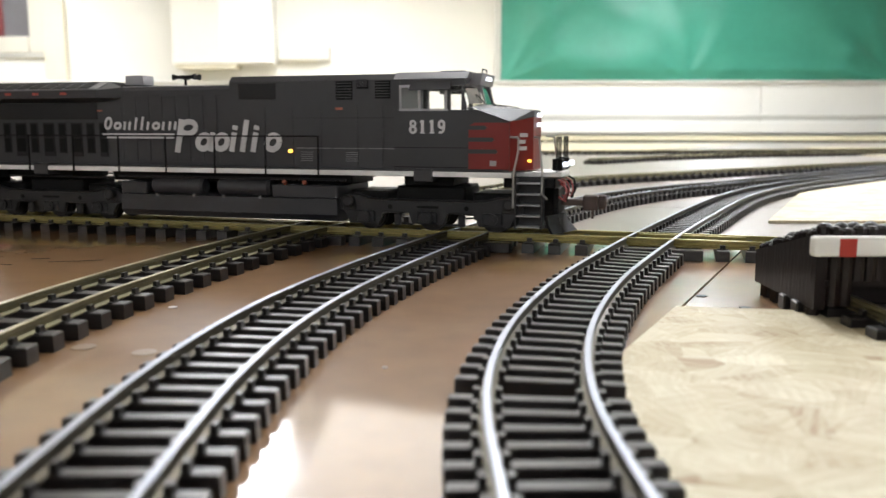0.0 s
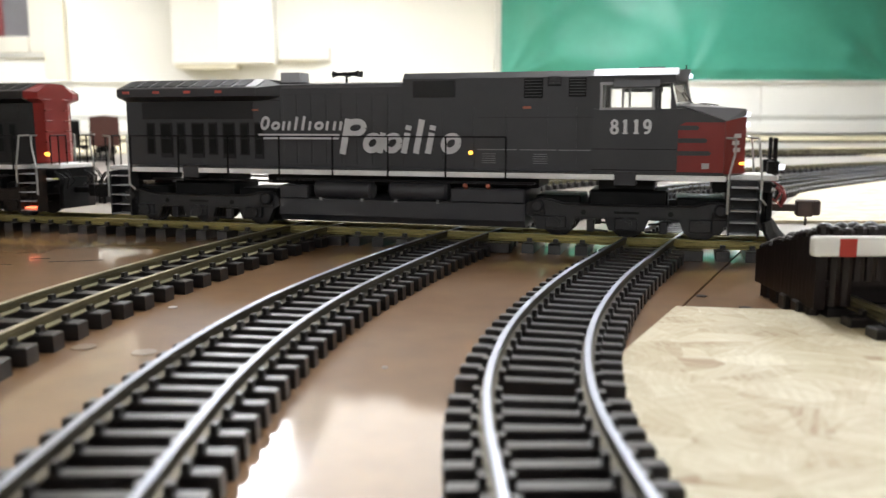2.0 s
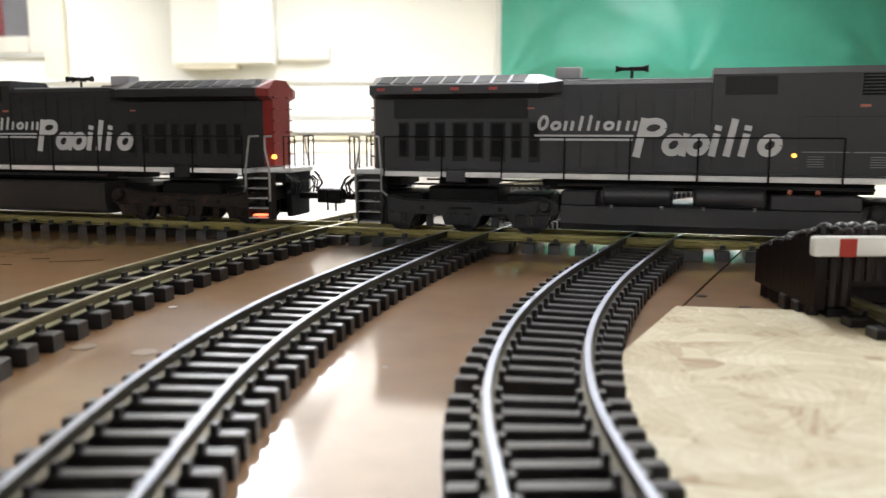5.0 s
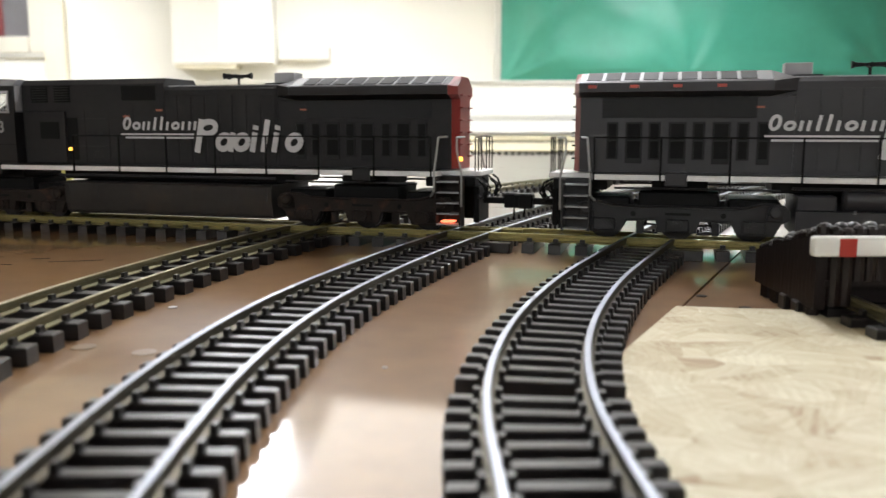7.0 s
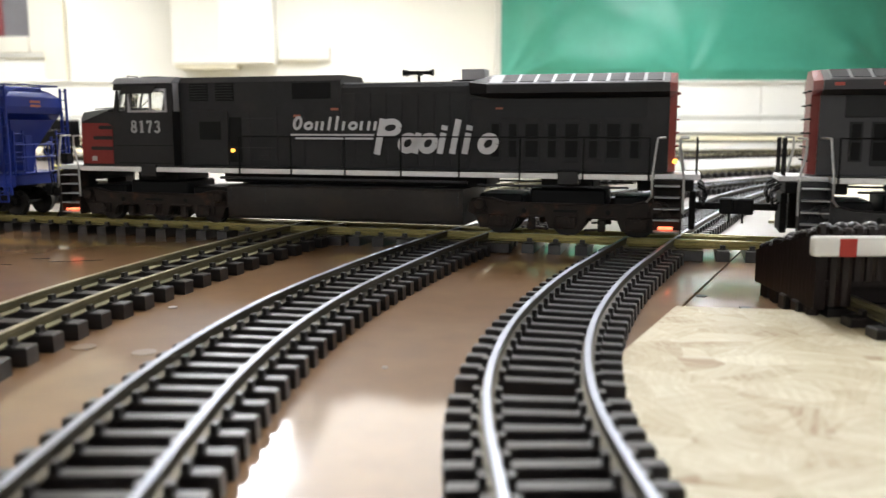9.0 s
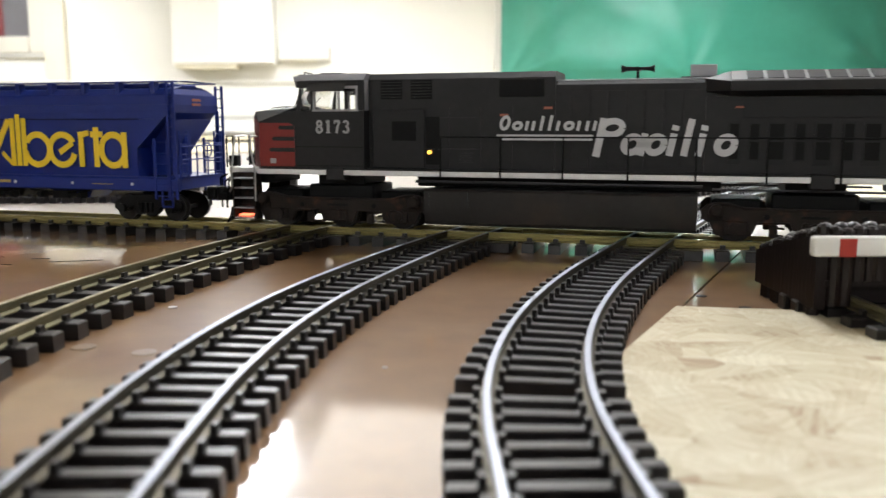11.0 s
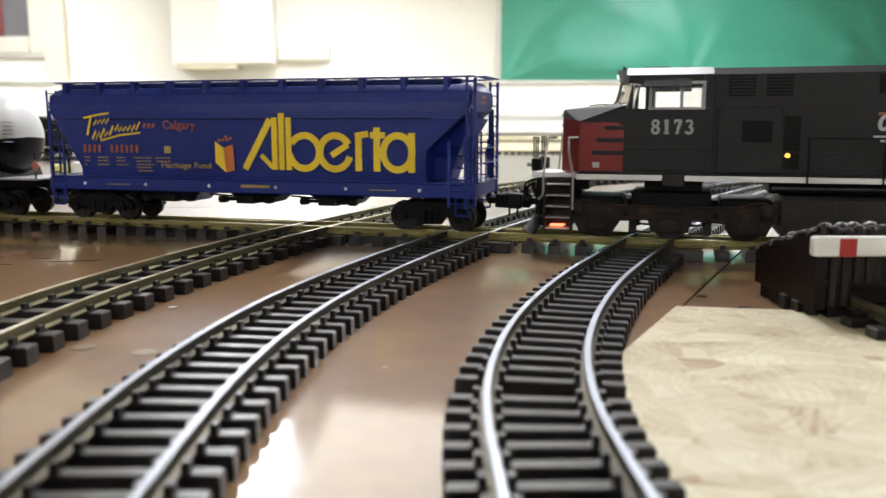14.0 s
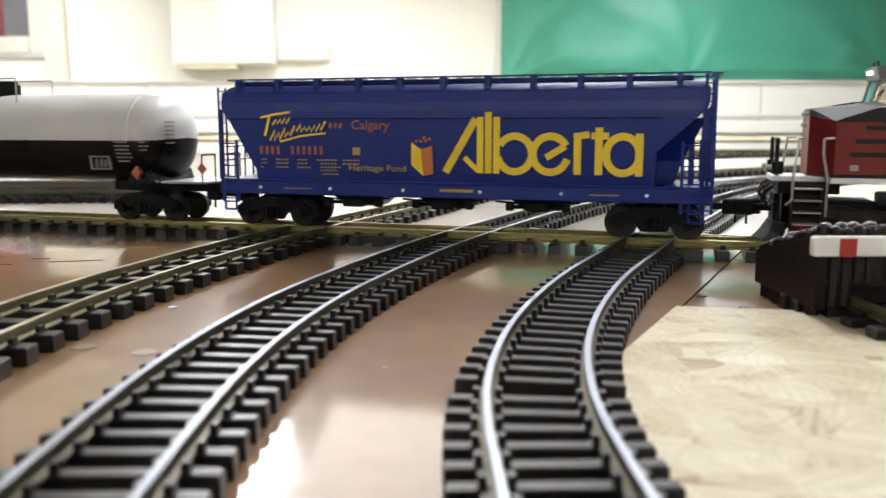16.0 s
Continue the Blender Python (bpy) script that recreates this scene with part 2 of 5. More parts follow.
def drawn(bm, section, x0, x1):
    """A cross section of (y, z), drawn out from x0 to x1."""
    lo = [bm.verts.new((x0, y, z)) for y, z in section]
    hi = [bm.verts.new((x1, y, z)) for y, z in section]
    n = len(section)
    bm.faces.new(lo)
    bm.faces.new(hi[::-1])
    for i in range(n):
        j = (i + 1) % n
        bm.faces.new((lo[j], lo[i], hi[i], hi[j]))
    return bm


def stack(bm, levels):
    """A body of levels (z, half width, x0, x1)."""
    rings = [[bm.verts.new(p) for p in ((x0, -w, z), (x1, -w, z), (x1, w, z), (x0, w, z))] for z, w, x0, x1 in levels]
    for a, b in zip(rings, rings[1:]):
        for i in range(4):
            j = (i + 1) % 4
            bm.faces.new((a[i], a[j], b[j], b[i]))
    bm.faces.new(rings[0][::-1])
    bm.faces.new(rings[-1])
    return bm


def stroke(bm, pts, width, y, thick=0.0003, slant=0.0):
    """A flat painted band along points (x, z) on the plane y, facing -y."""
    def up(p):
        return Vector((p[0] + slant * p[1], p[1]))
    q = [up(p) for p in pts]
    sides = []
    for i, p in enumerate(q):
        a, b = q[max(i - 1, 0)], q[min(i + 1, len(q) - 1)]
        d = (b - a).normalized()
        n = Vector((-d.y, d.x))
        sides.append((p + n * width / 2, p - n * width / 2))
    f, k = [[[bm.verts.new((s.x, yy, s.y)) for s in pair] for pair in sides] for yy in (y - thick, y)]
    for i in range(len(q) - 1):
        bm.faces.new((f[i][0], f[i + 1][0], f[i + 1][1], f[i][1]))
        for e in (0, 1):
            bm.faces.new((f[i][e], f[i + 1][e], k[i + 1][e], k[i][e]))
    for i in (0, len(q) - 1):
        bm.faces.new((f[i][0], f[i][1], k[i][1], k[i][0]))
    return bm


def arc(cx, cz, rx, rz, a0, a1, n=20):
    return [(cx + rx * math.cos(radians(a0 + (a1 - a0) * i / n)), cz + rz * math.sin(radians(a0 + (a1 - a0) * i / n))) for i in range(n + 1)]


def lettering(name, text, mat, parent, x, y, z, height, width=None, label="", bold=0.0):
    """Painted words in the built-in font on the plane y, facing -y, from x, standing on z."""
    cu = bpy.data.curves.new(name, "FONT")
    cu.body, cu.size, cu.extrude, cu.offset, cu.resolution_u = text, 1.0, 0.0, bold, 3
    tmp = new("tmp", cu)
    bpy.context.view_layer.update()
    me = bpy.data.meshes.new_from_object(tmp.evaluated_get(bpy.context.evaluated_depsgraph_get()))
    bpy.data.objects.remove(tmp)
    co = np.empty(len(me.vertices) * 3)
    me.vertices.foreach_get("co", co)
    co = co.reshape(-1, 3)
    lo, hi = co.min(0), co.max(0)
    sz = height / (hi[1] - lo[1])
    sx = width / (hi[0] - lo[0]) if width else sz
    out = np.c_[(co[:, 0] - lo[0]) * sx + x, np.full(len(co), y), (co[:, 1] - lo[1]) * sz + z]
    me.vertices.foreach_set("co", out.ravel())
    me.materials.clear()
    me.materials.append(M[mat])
    ob = new(name, me)
    ob.parent = parent
    if label:
        ob["label"] = label
    return ob


# ---- room ----
WALL_Y = 12.0


def at_wall(px, py, d=WALL_Y):
    return (px - 784) / 1467 * d, 0.1356 + (223.4 - py) / 1467 * d


def slab(name, mat, label, category, dims, kind="structure", bevel=0.0):
    return tagged(part(name, rbox(*dims, bevel), mat), label, category, kind=kind)


# only the north wall is seen; the rest closes the room for bounced light
slab("floor", "floor", "grey hall floor far below the layout boards", "floor", (-9, 9, -8, 13, -0.95, -0.85))
slab("ceiling", "ceiling", "white painted hall ceiling", "ceiling", (-9, 9, -8, 12.4, 2.6, 2.75))
slab("wall_north", "wall", "cream painted hall wall", "wall", (-9, 9, WALL_Y, WALL_Y + 0.25, -0.85, 2.6))
slab("wall_south", "wall", "cream painted hall wall", "wall", (-9, 9, -8.25, -8.0, -0.85, 2.6))
slab("wall_west", "wall", "cream painted hall wall", "wall", (-9.25, -9, -8, WALL_Y, -0.85, 2.6))
slab("wall_east", "wall", "cream painted hall wall", "wall", (9, 9.25, -8, WALL_Y, -0.85, 2.6))

# unseen fixtures; the y -5.4 row is added to brighten the train sides
for row in ((-5.6, (-5.4, 9.9)), (-1.55, (-5.4, 5.9, 9.6)), (0.3, (2.5,)), (3.2, (-5.4, 2.5, 5.9, 9.6))):
    for lx, ly in [(row[0], q) for q in row[1]]:
        t = thing("ceiling_light", "unseen long fluorescent ceiling light with white housing", "ceiling light", "hall ceiling lights", m=pose(lx, ly, 2.6))
        part("housing", rbox(-0.04, 0.04, -0.9, 0.9, -0.15, -0.001, 0.01), "wall_white", t)
        part("diffuser", rbox(-0.26, 0.26, -0.88, 0.88, -0.19, -0.152, 0.012), "tube", t)
        ld = bpy.data.lights.new("ceiling_lamp", "AREA")
        ld.shape, ld.size, ld.size_y, ld.energy, ld.color = "RECTANGLE", 0.46, 1.76, LAMP_POWER, (0.965, 0.985, 1.03)
        lo = new("ceiling_lamp", ld)
        lo.matrix_basis = pose(lx, ly, 2.40)

# unseen glowing panel, added so the near boards reflect a pale area
t = thing("board_glow_panel", "unseen glowing panel added to pale the boards' reflection", "ceiling light", m=pose(-0.40, 6.6, 2.6))
part("frame", rbox(-0.66, 0.72, -2.65, 2.65, -0.10, -0.001, 0.01), "wall_white", t)
part("diffuser", rbox(-0.64, 0.70, -2.63, 2.63, -0.125, -0.102, 0.01), "panel_glow", t)

# wall fittings: lower panels, cable trunking, window, cupboard, covered window
x0, zt = at_wall(0, 146)
panel = thing("trim", "white lower wall panelling with a grey ledge line", "wall panelling", kind="structure")
for k in range(-4, 5):
    part("panel", rbox(1.5 * 1.45 * k - 1.08 + 0.002 + 1.25, 1.5 * 1.45 * k + 1.085 + 1.25, WALL_Y - 0.03, WALL_Y - 0.002, -0.6, zt - 0.03, 0.004), "wall_white", panel)
part("ledge", rbox(-8.9, 8.9, WALL_Y - 0.10, WALL_Y - 0.002, zt - 0.028, zt, 0.006), "wall_white", panel, "white sill ledge")
trunk = thing("cable_trunking", "white cable trunking along the wall", "trunking", kind="structure")
za, zb = at_wall(0, 236)[1], at_wall(0, 216)[1]
part("channel", rbox(-8.9, 8.9, WALL_Y - 0.12, WALL_Y - 0.031, za, zb, 0.01), "wall_white", trunk)
part("rail", rbox(-8.9, 8.9, WALL_Y - 0.05, WALL_Y - 0.031, zb + 0.03, zb + 0.09, 0.005), "grey_trim", trunk, "grey strip above the trunking")

win = thing("window_1", "cream framed window with red curtain and grey blind", "window", kind="structure")
wx0, wx1, wz = at_wall(-160, 0)[0], at_wall(75, 0)[0], at_wall(0, 72)[1]
fx1, fz = at_wall(100, 0)[0], at_wall(0, 100)[1]
part("pane", rbox(wx0, wx1, WALL_Y - 0.020, WALL_Y - 0.015, wz, 2.4), "glass", win).visible_shadow = False
part("curtain", rbox(wx0, at_wall(30, 0)[0], WALL_Y - 0.013, WALL_Y - 0.004, wz, 2.4), "curtain_red", win, "dark red curtain")
part("blind", rbox(at_wall(30, 0)[0] + 0.004, wx1, WALL_Y - 0.013, WALL_Y - 0.004, wz, 2.4), "curtain_grey", win, "grey blind")
part("window_frame", rbox(wx1, fx1, WALL_Y - 0.06, WALL_Y - 0.002, fz, 2.4, 0.008), "cream_frame", win)
part("window_sill", rbox(wx0, wx1 - 0.002, WALL_Y - 0.10, WALL_Y - 0.002, fz, wz - 0.002, 0.008), "cream_frame", win)
part("lower_rail", rbox(wx0, fx1, WALL_Y - 0.075, WALL_Y - 0.002, fz - 0.05, fz - 0.003, 0.006), "grey_trim", win)
slab("wall_post", "beige", "beige painted upright beside the window", "wall post", (at_wall(100, 0)[0] + 0.003, at_wall(137, 0)[0], WALL_Y - 0.09, WALL_Y - 0.002, zt + 0.002, 2.6), bevel=0.008)

cup = thing("wall_cupboard", "white wall cupboard with a cream side", "cupboard")
cx0, cx1, cx2, cz = at_wall(330, 0)[0], at_wall(410, 0)[0], at_wall(500, 0)[0], at_wall(0, 120)[1]
part("body", rbox(cx0, cx2, WALL_Y - 0.35, WALL_Y - 0.002, cz, 2.3, 0.006), "wall", cup)
part("door", rbox(cx1, cx2 - 0.004, WALL_Y - 0.37, WALL_Y - 0.352, cz + 0.02, 2.29, 0.006), "wall_white", cup)
part("underside", rbox(cx0 + 0.03, at_wall(435, 0)[0], WALL_Y - 0.33, WALL_Y - 0.01, cz - 0.06, cz - 0.003, 0.004), "beige", cup)
bx = thing("wall_shelf_box", "cream boxed ledge on the wall", "wall box")
part("body", rbox(cx2 + 0.01, at_wall(590, 0)[0], WALL_Y - 0.12, WALL_Y - 0.002, at_wall(0, 112)[1], at_wall(0, 90)[1], 0.02), "wall", bx)
part("lower_lip", rbox(cx2 + 0.01, at_wall(570, 0)[0], WALL_Y - 0.14, WALL_Y - 0.002, at_wall(0, 108)[1] - 0.05, at_wall(0, 112)[1] - 0.003, 0.01), "beige", bx)


def green_sheet():
    """A taut plastic sheet with fans of creases from its corners."""
    gx0, gx1 = at_wall(884, 0)[0], at_wall(1562, 0)[0]
    gz0, gz1 = zt + 0.004, 2.45
    bm = bmesh.new()
    nx, nz = 150, 70
    grid = []
    for j in range(nz + 1):
        row = []
        for i in range(nx + 1):
            u, v = i / nx, j / nz
            x, z = gx0 + (gx1 - gx0) * u, gz0 + (gz1 - gz0) * v
            d = 0.0
            for cu, cv, amp, num, ph in ((0.0, 0.0, 0.8, 5, 0.3), (1.0, 0.0, 0.9, 6, 1.1), (0.0, 1.0, 0.7, 5, 0.2), (1.0, 1.0, 0.7, 5, 2.0), (0.47, 0.0, 0.25, 4, 0.5)):
                a, b = (u - cu) * (gx1 - gx0), (v - cv) * (gz1 - gz0)
                r = math.hypot(a, b)
                ang = math.atan2(abs(b), abs(a) if cu != 0.47 else a)
                d += amp * math.exp(-r / 1.3) * (1 - math.exp(-r / 0.15)) * abs(math.sin(ang * num + ph + 1.5 * noise.noise((x, z, cu * 3)))) ** 3
            d += 0.4 * noise.noise((x * 0.8, z * 0.9, 4.0)) + 0.08 * noise.noise((x * 2.5, z * 2.5, 9.0))
            edge = min(1, 8 * u, 8 * (1 - u), 10 * v + 0.15, 10 * (1 - v))
            row.append(bm.verts.new((x, WALL_Y - 0.045 - 0.13 * max(0, d + 0.4) * edge, z)))
        grid.append(row)
    for j in range(nz):
        for i in range(nx):
            bm.faces.new((grid[j][i], grid[j][i + 1], grid[j + 1][i + 1], grid[j + 1][i]))
    edge = [e for e in bm.edges if e.is_boundary]
    ext = bmesh.ops.extrude_edge_only(bm, edges=edge)
    for v in [g for g in ext["geom"] if isinstance(g, bmesh.types.BMVert)]:
        v.co.y = WALL_Y - 0.003
    cover = thing("window_cover", "creased green plastic sheet stretched over a window", "plastic sheet")
    smooth(part("sheet", bm, "green", cover), 60)
    part("batten", rbox(gx0 - 0.09, gx0 - 0.004, WALL_Y - 0.06, WALL_Y - 0.003, gz0, gz1, 0.006), "grey_trim", cover, "pale grey batten")
    return cover


green_sheet()

# ---- layout boards ----
boards = thing("ground", "brown varnished layout boards with visible joints", "layout board", kind="structure")
TURN_IN = Matrix.Rotation(radians(-26.5), 4, "Z")


def sheet(name, mat, outline, z0, z1, parent=None):
    bm = bmesh.new()
    lo = [bm.verts.new((x, y, z0)) for x, y in outline]
    hi = [bm.verts.new((x, y, z1)) for x, y in outline]
    n = len(outline)
    bm.faces.new(hi)
    bm.faces.new(lo[::-1])
    for i in range(n):
        j = (i + 1) % n
        bm.faces.new((lo[i], lo[j], hi[j], hi[i]))
    return part(name, bm, mat, parent)


# joint between the two near boards runs obliquely away from the viewer
JX, JY, JD = 0.258, 0.765, (0.457, 0.889)
def joint(k, side=0.0):
    return (JX + JD[0] * k + JD[1] * side, JY + JD[1] * k - JD[0] * side)


G_ = 0.0009
sheet("board", "board", [(-4.5, -1.5), joint(-2.5, -G_), joint(0.1677, -G_), (-4.5, 2.3296)], -0.018, 0.0, boards)
sheet("board", "board", [joint(-2.5, G_), (4.5, -1.5), (4.5, -0.3056), joint(0.1677, G_)], -0.018, 0.0, boards)
# past the line, the wall's pale reflection is partly put into board colour
sheet("board", "grey_board", [(-1.282, 1.3890), (0.3346, 0.9160), (4.5, -0.3036), (4.5, 1.3890)], -0.018, 0.0, boards)
sheet("board", "grey_board", [(-4.5, 2.3320), (-1.282, 1.3905), (4.5, 1.3905), (4.5, 2.72), (-4.5, 2.75)], -0.018, 0.0, boards)
sheet("board", "grey_board", [(-8.5, 2.757), (8.5, 2.735), (8.5, 7.2), (-8.5, 7.2)], -0.018, -0.0005, boards)
sheet("board", "osb", [(-8.5, 7.205), (8.5, 7.205), (8.5, 11.86), (-8.5, 11.86)], -0.018, 0.0, boards)
slab("layout_trestle", "floor", "dark trestle under the layout boards", "trestle", (-3.5, 3.5, -1.2, 10.5, -0.849, -0.020))

tagged(sheet("strand_board", "osb", [(0.0853, 0.24), (0.0848, 0.32), (0.0905, 0.40), (0.1045, 0.472), (0.172, 0.5995), (0.36, 0.568), (0.9, 0.48), (0.9, -0.6), (0.02, -0.6)], 0.0006, 0.0042),
       "pale oriented strand board sheet with a cut corner", "strand board", "strand board sheets")
tagged(sheet("strand_board", "osb", [(0.457, 1.158), (1.6, 1.12), (2.6, 2.35), (1.09, 2.05), (0.711, 1.652)], 0.0006, 0.0042),
       "pale oriented strand board sheet with a cut corner", "strand board", "strand board sheets")
tagged(sheet("strand_board", "osb", [(1.9, 3.75), (3.6, 3.75), (3.6, 5.2), (2.25, 5.2)], 0.0001, 0.0042),
       "pale oriented strand board sheet far back", "strand board", "strand board sheets")
tagged(sheet("strand_board", "osb", [(-4.2, 3.6), (1.1, 4.6), (2.2, 6.2), (-4.2, 6.9)], 0.0001, 0.0042),
       "pale oriented strand board sheet far back", "strand board", "strand board sheets")


for px, py, r, mat, lab in ((-0.204, 0.613, 0.0035, "steel", "bright screw head sunk in the board"), (-0.2225, 0.499, 0.0075, "filler", "grey filler plug in the board"),
                            (-0.1805, 0.487, 0.0075, "filler", "grey filler plug in the board"), (0.208, 0.655, 0.0045, "soot", "dark screw hole in the board"),
                            (0.2274, 0.611, 0.0045, "soot", "dark screw hole in the board"), (-0.033, 0.455, 0.0016, "faint", "pale chip on the board"),
                            (-0.325, 0.640, 0.0030, "steel", "bright screw head sunk in the board")):
    bm = bmesh.new()
    cyl(bm, (px, py, 0.0001), (px, py, 0.0005), r, 16)
    tagged(part("screw_plug", bm, mat), lab, "screw", "screws in the boards")


for sx, sy, l, a in ((-0.372, 0.830, 0.052, 14), (-0.440, 0.810, 0.030, -12), (-0.415, 0.845, 0.018, 8)):
    ob = part("board_scratch", rbox(-l / 2, l / 2, -0.0008, 0.0008, 0.0001, 0.0004), "soot")
    ob.matrix_basis = pose(sx, sy, 0, 0, 0, a)
    tagged(ob, "thin dark scratch in the varnished board", "scratch", "scratches in the boards")


# ---- tracks ----
def route(x, y, heading, pieces, step=0.01):
    """A centre line of track pieces (length, bend per metre): places with their heading."""
    a = radians(heading)
    out = [(x, y, a)]
    for length, bend in pieces:
        n = max(1, round(length / step))
        d = length / n
        for _ in range(n):
            a += bend * d / 2
            x += d * math.cos(a)
            y += d * math.sin(a)
            a += bend * d / 2
            out.append((x, y, a))
    return out


def rail_mesh(points, off, mat_side, mat_head, drop=0.0, every=2):
    """A flat-bottom rail with foot, web and head along the route."""
    top = RAIL_TOP - drop
    sec = [(-0.0038, top - 0.0086), (0.0038, top - 0.0086), (0.0038, top - 0.0076), (0.0008, top - 0.0066), (0.0008, top - 0.0034), (0.0019, top - 0.0027),
           (0.0019, top - 0.0004), (0.0015, top), (-0.0015, top), (-0.0019, top - 0.0004), (-0.0019, top - 0.0027), (-0.0008, top - 0.0034), (-0.0008, top - 0.0066), (-0.0038, top - 0.0076)]
    verts, faces, mats = [], [], []
    pts = points[::every] + ([points[-1]] if (len(points) - 1) % every else [])
    n = len(sec)
    for x, y, a in pts:
        nx, ny = -math.sin(a), math.cos(a)
        verts += [(x + nx * (off + s), y + ny * (off + s), z) for s, z in sec]
    for k in range(len(pts) - 1):
        for i in range(n):
            j = (i + 1) % n
            faces.append((k * n + i, (k + 1) * n + i, (k + 1) * n + j, k * n + j))
            mats.append(1 if i in (6, 7, 8) else 0)
    faces += [tuple(range(n))[::-1], tuple(range((len(pts) - 1) * n, len(pts) * n))]
    mats += [0, 0]
    me = bpy.data.meshes.new("rail")
    me.from_pydata(verts, [], faces)
    me.materials.append(M[mat_side])
    me.materials.append(M[mat_head])
    me.polygons.foreach_set("material_index", mats)
    me.update()
    return me


def tie_mesh(length, width, height, mat="tie", gauge=0.0475):
    """A moulded sleeper with tapered sides and rail clips."""
    bm = bmesh.new()
    l, w = length / 2, width / 2
    lo = [bm.verts.new(p) for p in ((-w * 1.02, -l * 1.004, 0), (w * 1.02, -l * 1.004, 0), (w * 1.02, l * 1.004, 0), (-w * 1.02, l * 1.004, 0))]
    mid = [bm.verts.new((p[0] * w, p[1] * l, height * 0.93)) for p in ((-1, -1), (1, -1), (1, 1), (-1, 1))]
    hi = [bm.verts.new((p[0] * (w - 0.0007), p[1] * (l - 0.0008), height)) for p in ((-1, -1), (1, -1), (1, 1), (-1, 1))]
    for a, b in ((lo, mid), (mid, hi)):
        for i in range(4):
            bm.faces.new((a[i], a[(i + 1) % 4], b[(i + 1) % 4], b[i]))
    bm.faces.new(hi)
    bm.faces.new(lo[::-1])
    for s in (-1, 1):
        c = s * gauge / 2
        box(bm, -w * 0.8, w * 0.8, c - 0.0072, c + 0.0072, height - 0.0005, height + 0.0008)
        for q in (-1, 1):
            box(bm, -0.0027, 0.0027, c + q * 0.0052 - 0.0015, c + q * 0.0052 + 0.0015, height, height + 0.0045)
    bmesh.ops.recalc_face_normals(bm, faces=bm.faces[:])
    me = bpy.data.meshes.new("sleeper")
    bm.to_mesh(me)
    bm.free()
    me.materials.append(M[mat])
    return me


TIE_FINE = tie_mesh(0.084, 0.0080, 0.0108)
TIE_WIDE = tie_mesh(0.080, 0.0132, 0.0108)
TRAIN_DIR = (math.cos(radians(LINE_TURN)), -math.sin(radians(LINE_TURN)))


def off_line(x, y):
    """How far a place lies from the train's line."""
    return x * math.sin(radians(LINE_TURN)) + (y - LINE_Y) * math.cos(radians(LINE_TURN))


def track(label, points, pitch, tie, side, head, drop=0.0, skip=None, first=0.0, joint_at=None):
    t = thing("track", label, "railway track", "model railway tracks", kind="structure")
    for off in (0.02375, -0.02375):
        ob = new("rail", rail_mesh(points, off, side, head, drop))
        ob.parent = t
    dist, nxt, places = 0.0, first, []
    for p, q in zip(points, points[1:]):
        d = math.hypot(q[0] - p[0], q[1] - p[1])
        while nxt <= dist + d:
            k = (nxt - dist) / d
            places.append((p[0] + (q[0] - p[0]) * k, p[1] + (q[1] - p[1]) * k, p[2]))
            nxt += pitch
            if joint_at and nxt > joint_at[0]:
                nxt, pitch, joint_at = nxt + joint_at[1], joint_at[2], None
        dist += d
    for i, (x, y, a) in enumerate(places):
        if skip and skip(x, y):
            continue
        ob = new("sleeper", tie)
        ob.matrix_basis = pose(x, y, 0.0, 0, 0, math.degrees(a) + 0.8 * math.sin(i * 12.9))
        ob.parent = t
    return t


def crossing(x, y):
    return abs(off_line(x, y)) < 0.050


def both_ways(x, y, heading, back, ahead):
    """A route through a place: pieces behind it and pieces ahead of it."""
    tail = [(px, py, a + math.pi) for px, py, a in route(x, y, heading + 180, [(d, -b) for d, b in back])]
    return tail[::-1][:-1] + route(x, y, heading, ahead)


near_track = both_ways(0.0451, 0.1705, 91.40, [(0.40, -0.1)],
                       [(0.13, 0.0), (0.10, -1.735), (0.12, -1.162), (0.20, -0.664), (0.30, -0.119), (0.40, -0.073), (0.60, -0.494), (1.6, -0.10)])
mid_track = both_ways(-0.1226, 0.3267, 90.13, [(0.2, -0.15), (0.4, -0.3)],
                      [(0.3, -0.961), (0.3, -0.40), (0.4, -0.167), (0.5, -0.728), (0.7, 0.091), (1.6, -0.263)])
far_track = both_ways(-0.2715, 0.3241, 95.79, [(0.5, -0.6)],
                      [(0.3, -0.977), (0.4, -0.462), (0.5, 0.045), (0.7, -0.825), (2.2, -0.02)])
track("curved track with dark sleepers and bright worn rails", near_track, 0.0187, TIE_FINE, "rail_side", "rail_head", 0.0003, crossing, 0.001, (0.608, 0.010, 0.0197))
track("curved track with dark sleepers and bright worn rails", mid_track, 0.0196, TIE_FINE, "rail_side", "rail_head", 0.0003, crossing, 0.0121)
track("curved track with black sleepers and dull brass rails", far_track, 0.0305, TIE_WIDE, "brass_side", "brass", 0.0003, crossing)

main_line = route(-3.2 * TRAIN_DIR[0], LINE_Y - 3.2 * TRAIN_DIR[1], -LINE_TURN, [(6.2, 0.0)], 0.05)
CROSSINGS = [min(r, key=lambda p: abs(off_line(p[0], p[1]))) for r in (near_track, mid_track, far_track)]


def at_crossing(x, y):
    return any(math.hypot(x - c[0], y - c[1]) < 0.046 for c in CROSSINGS)


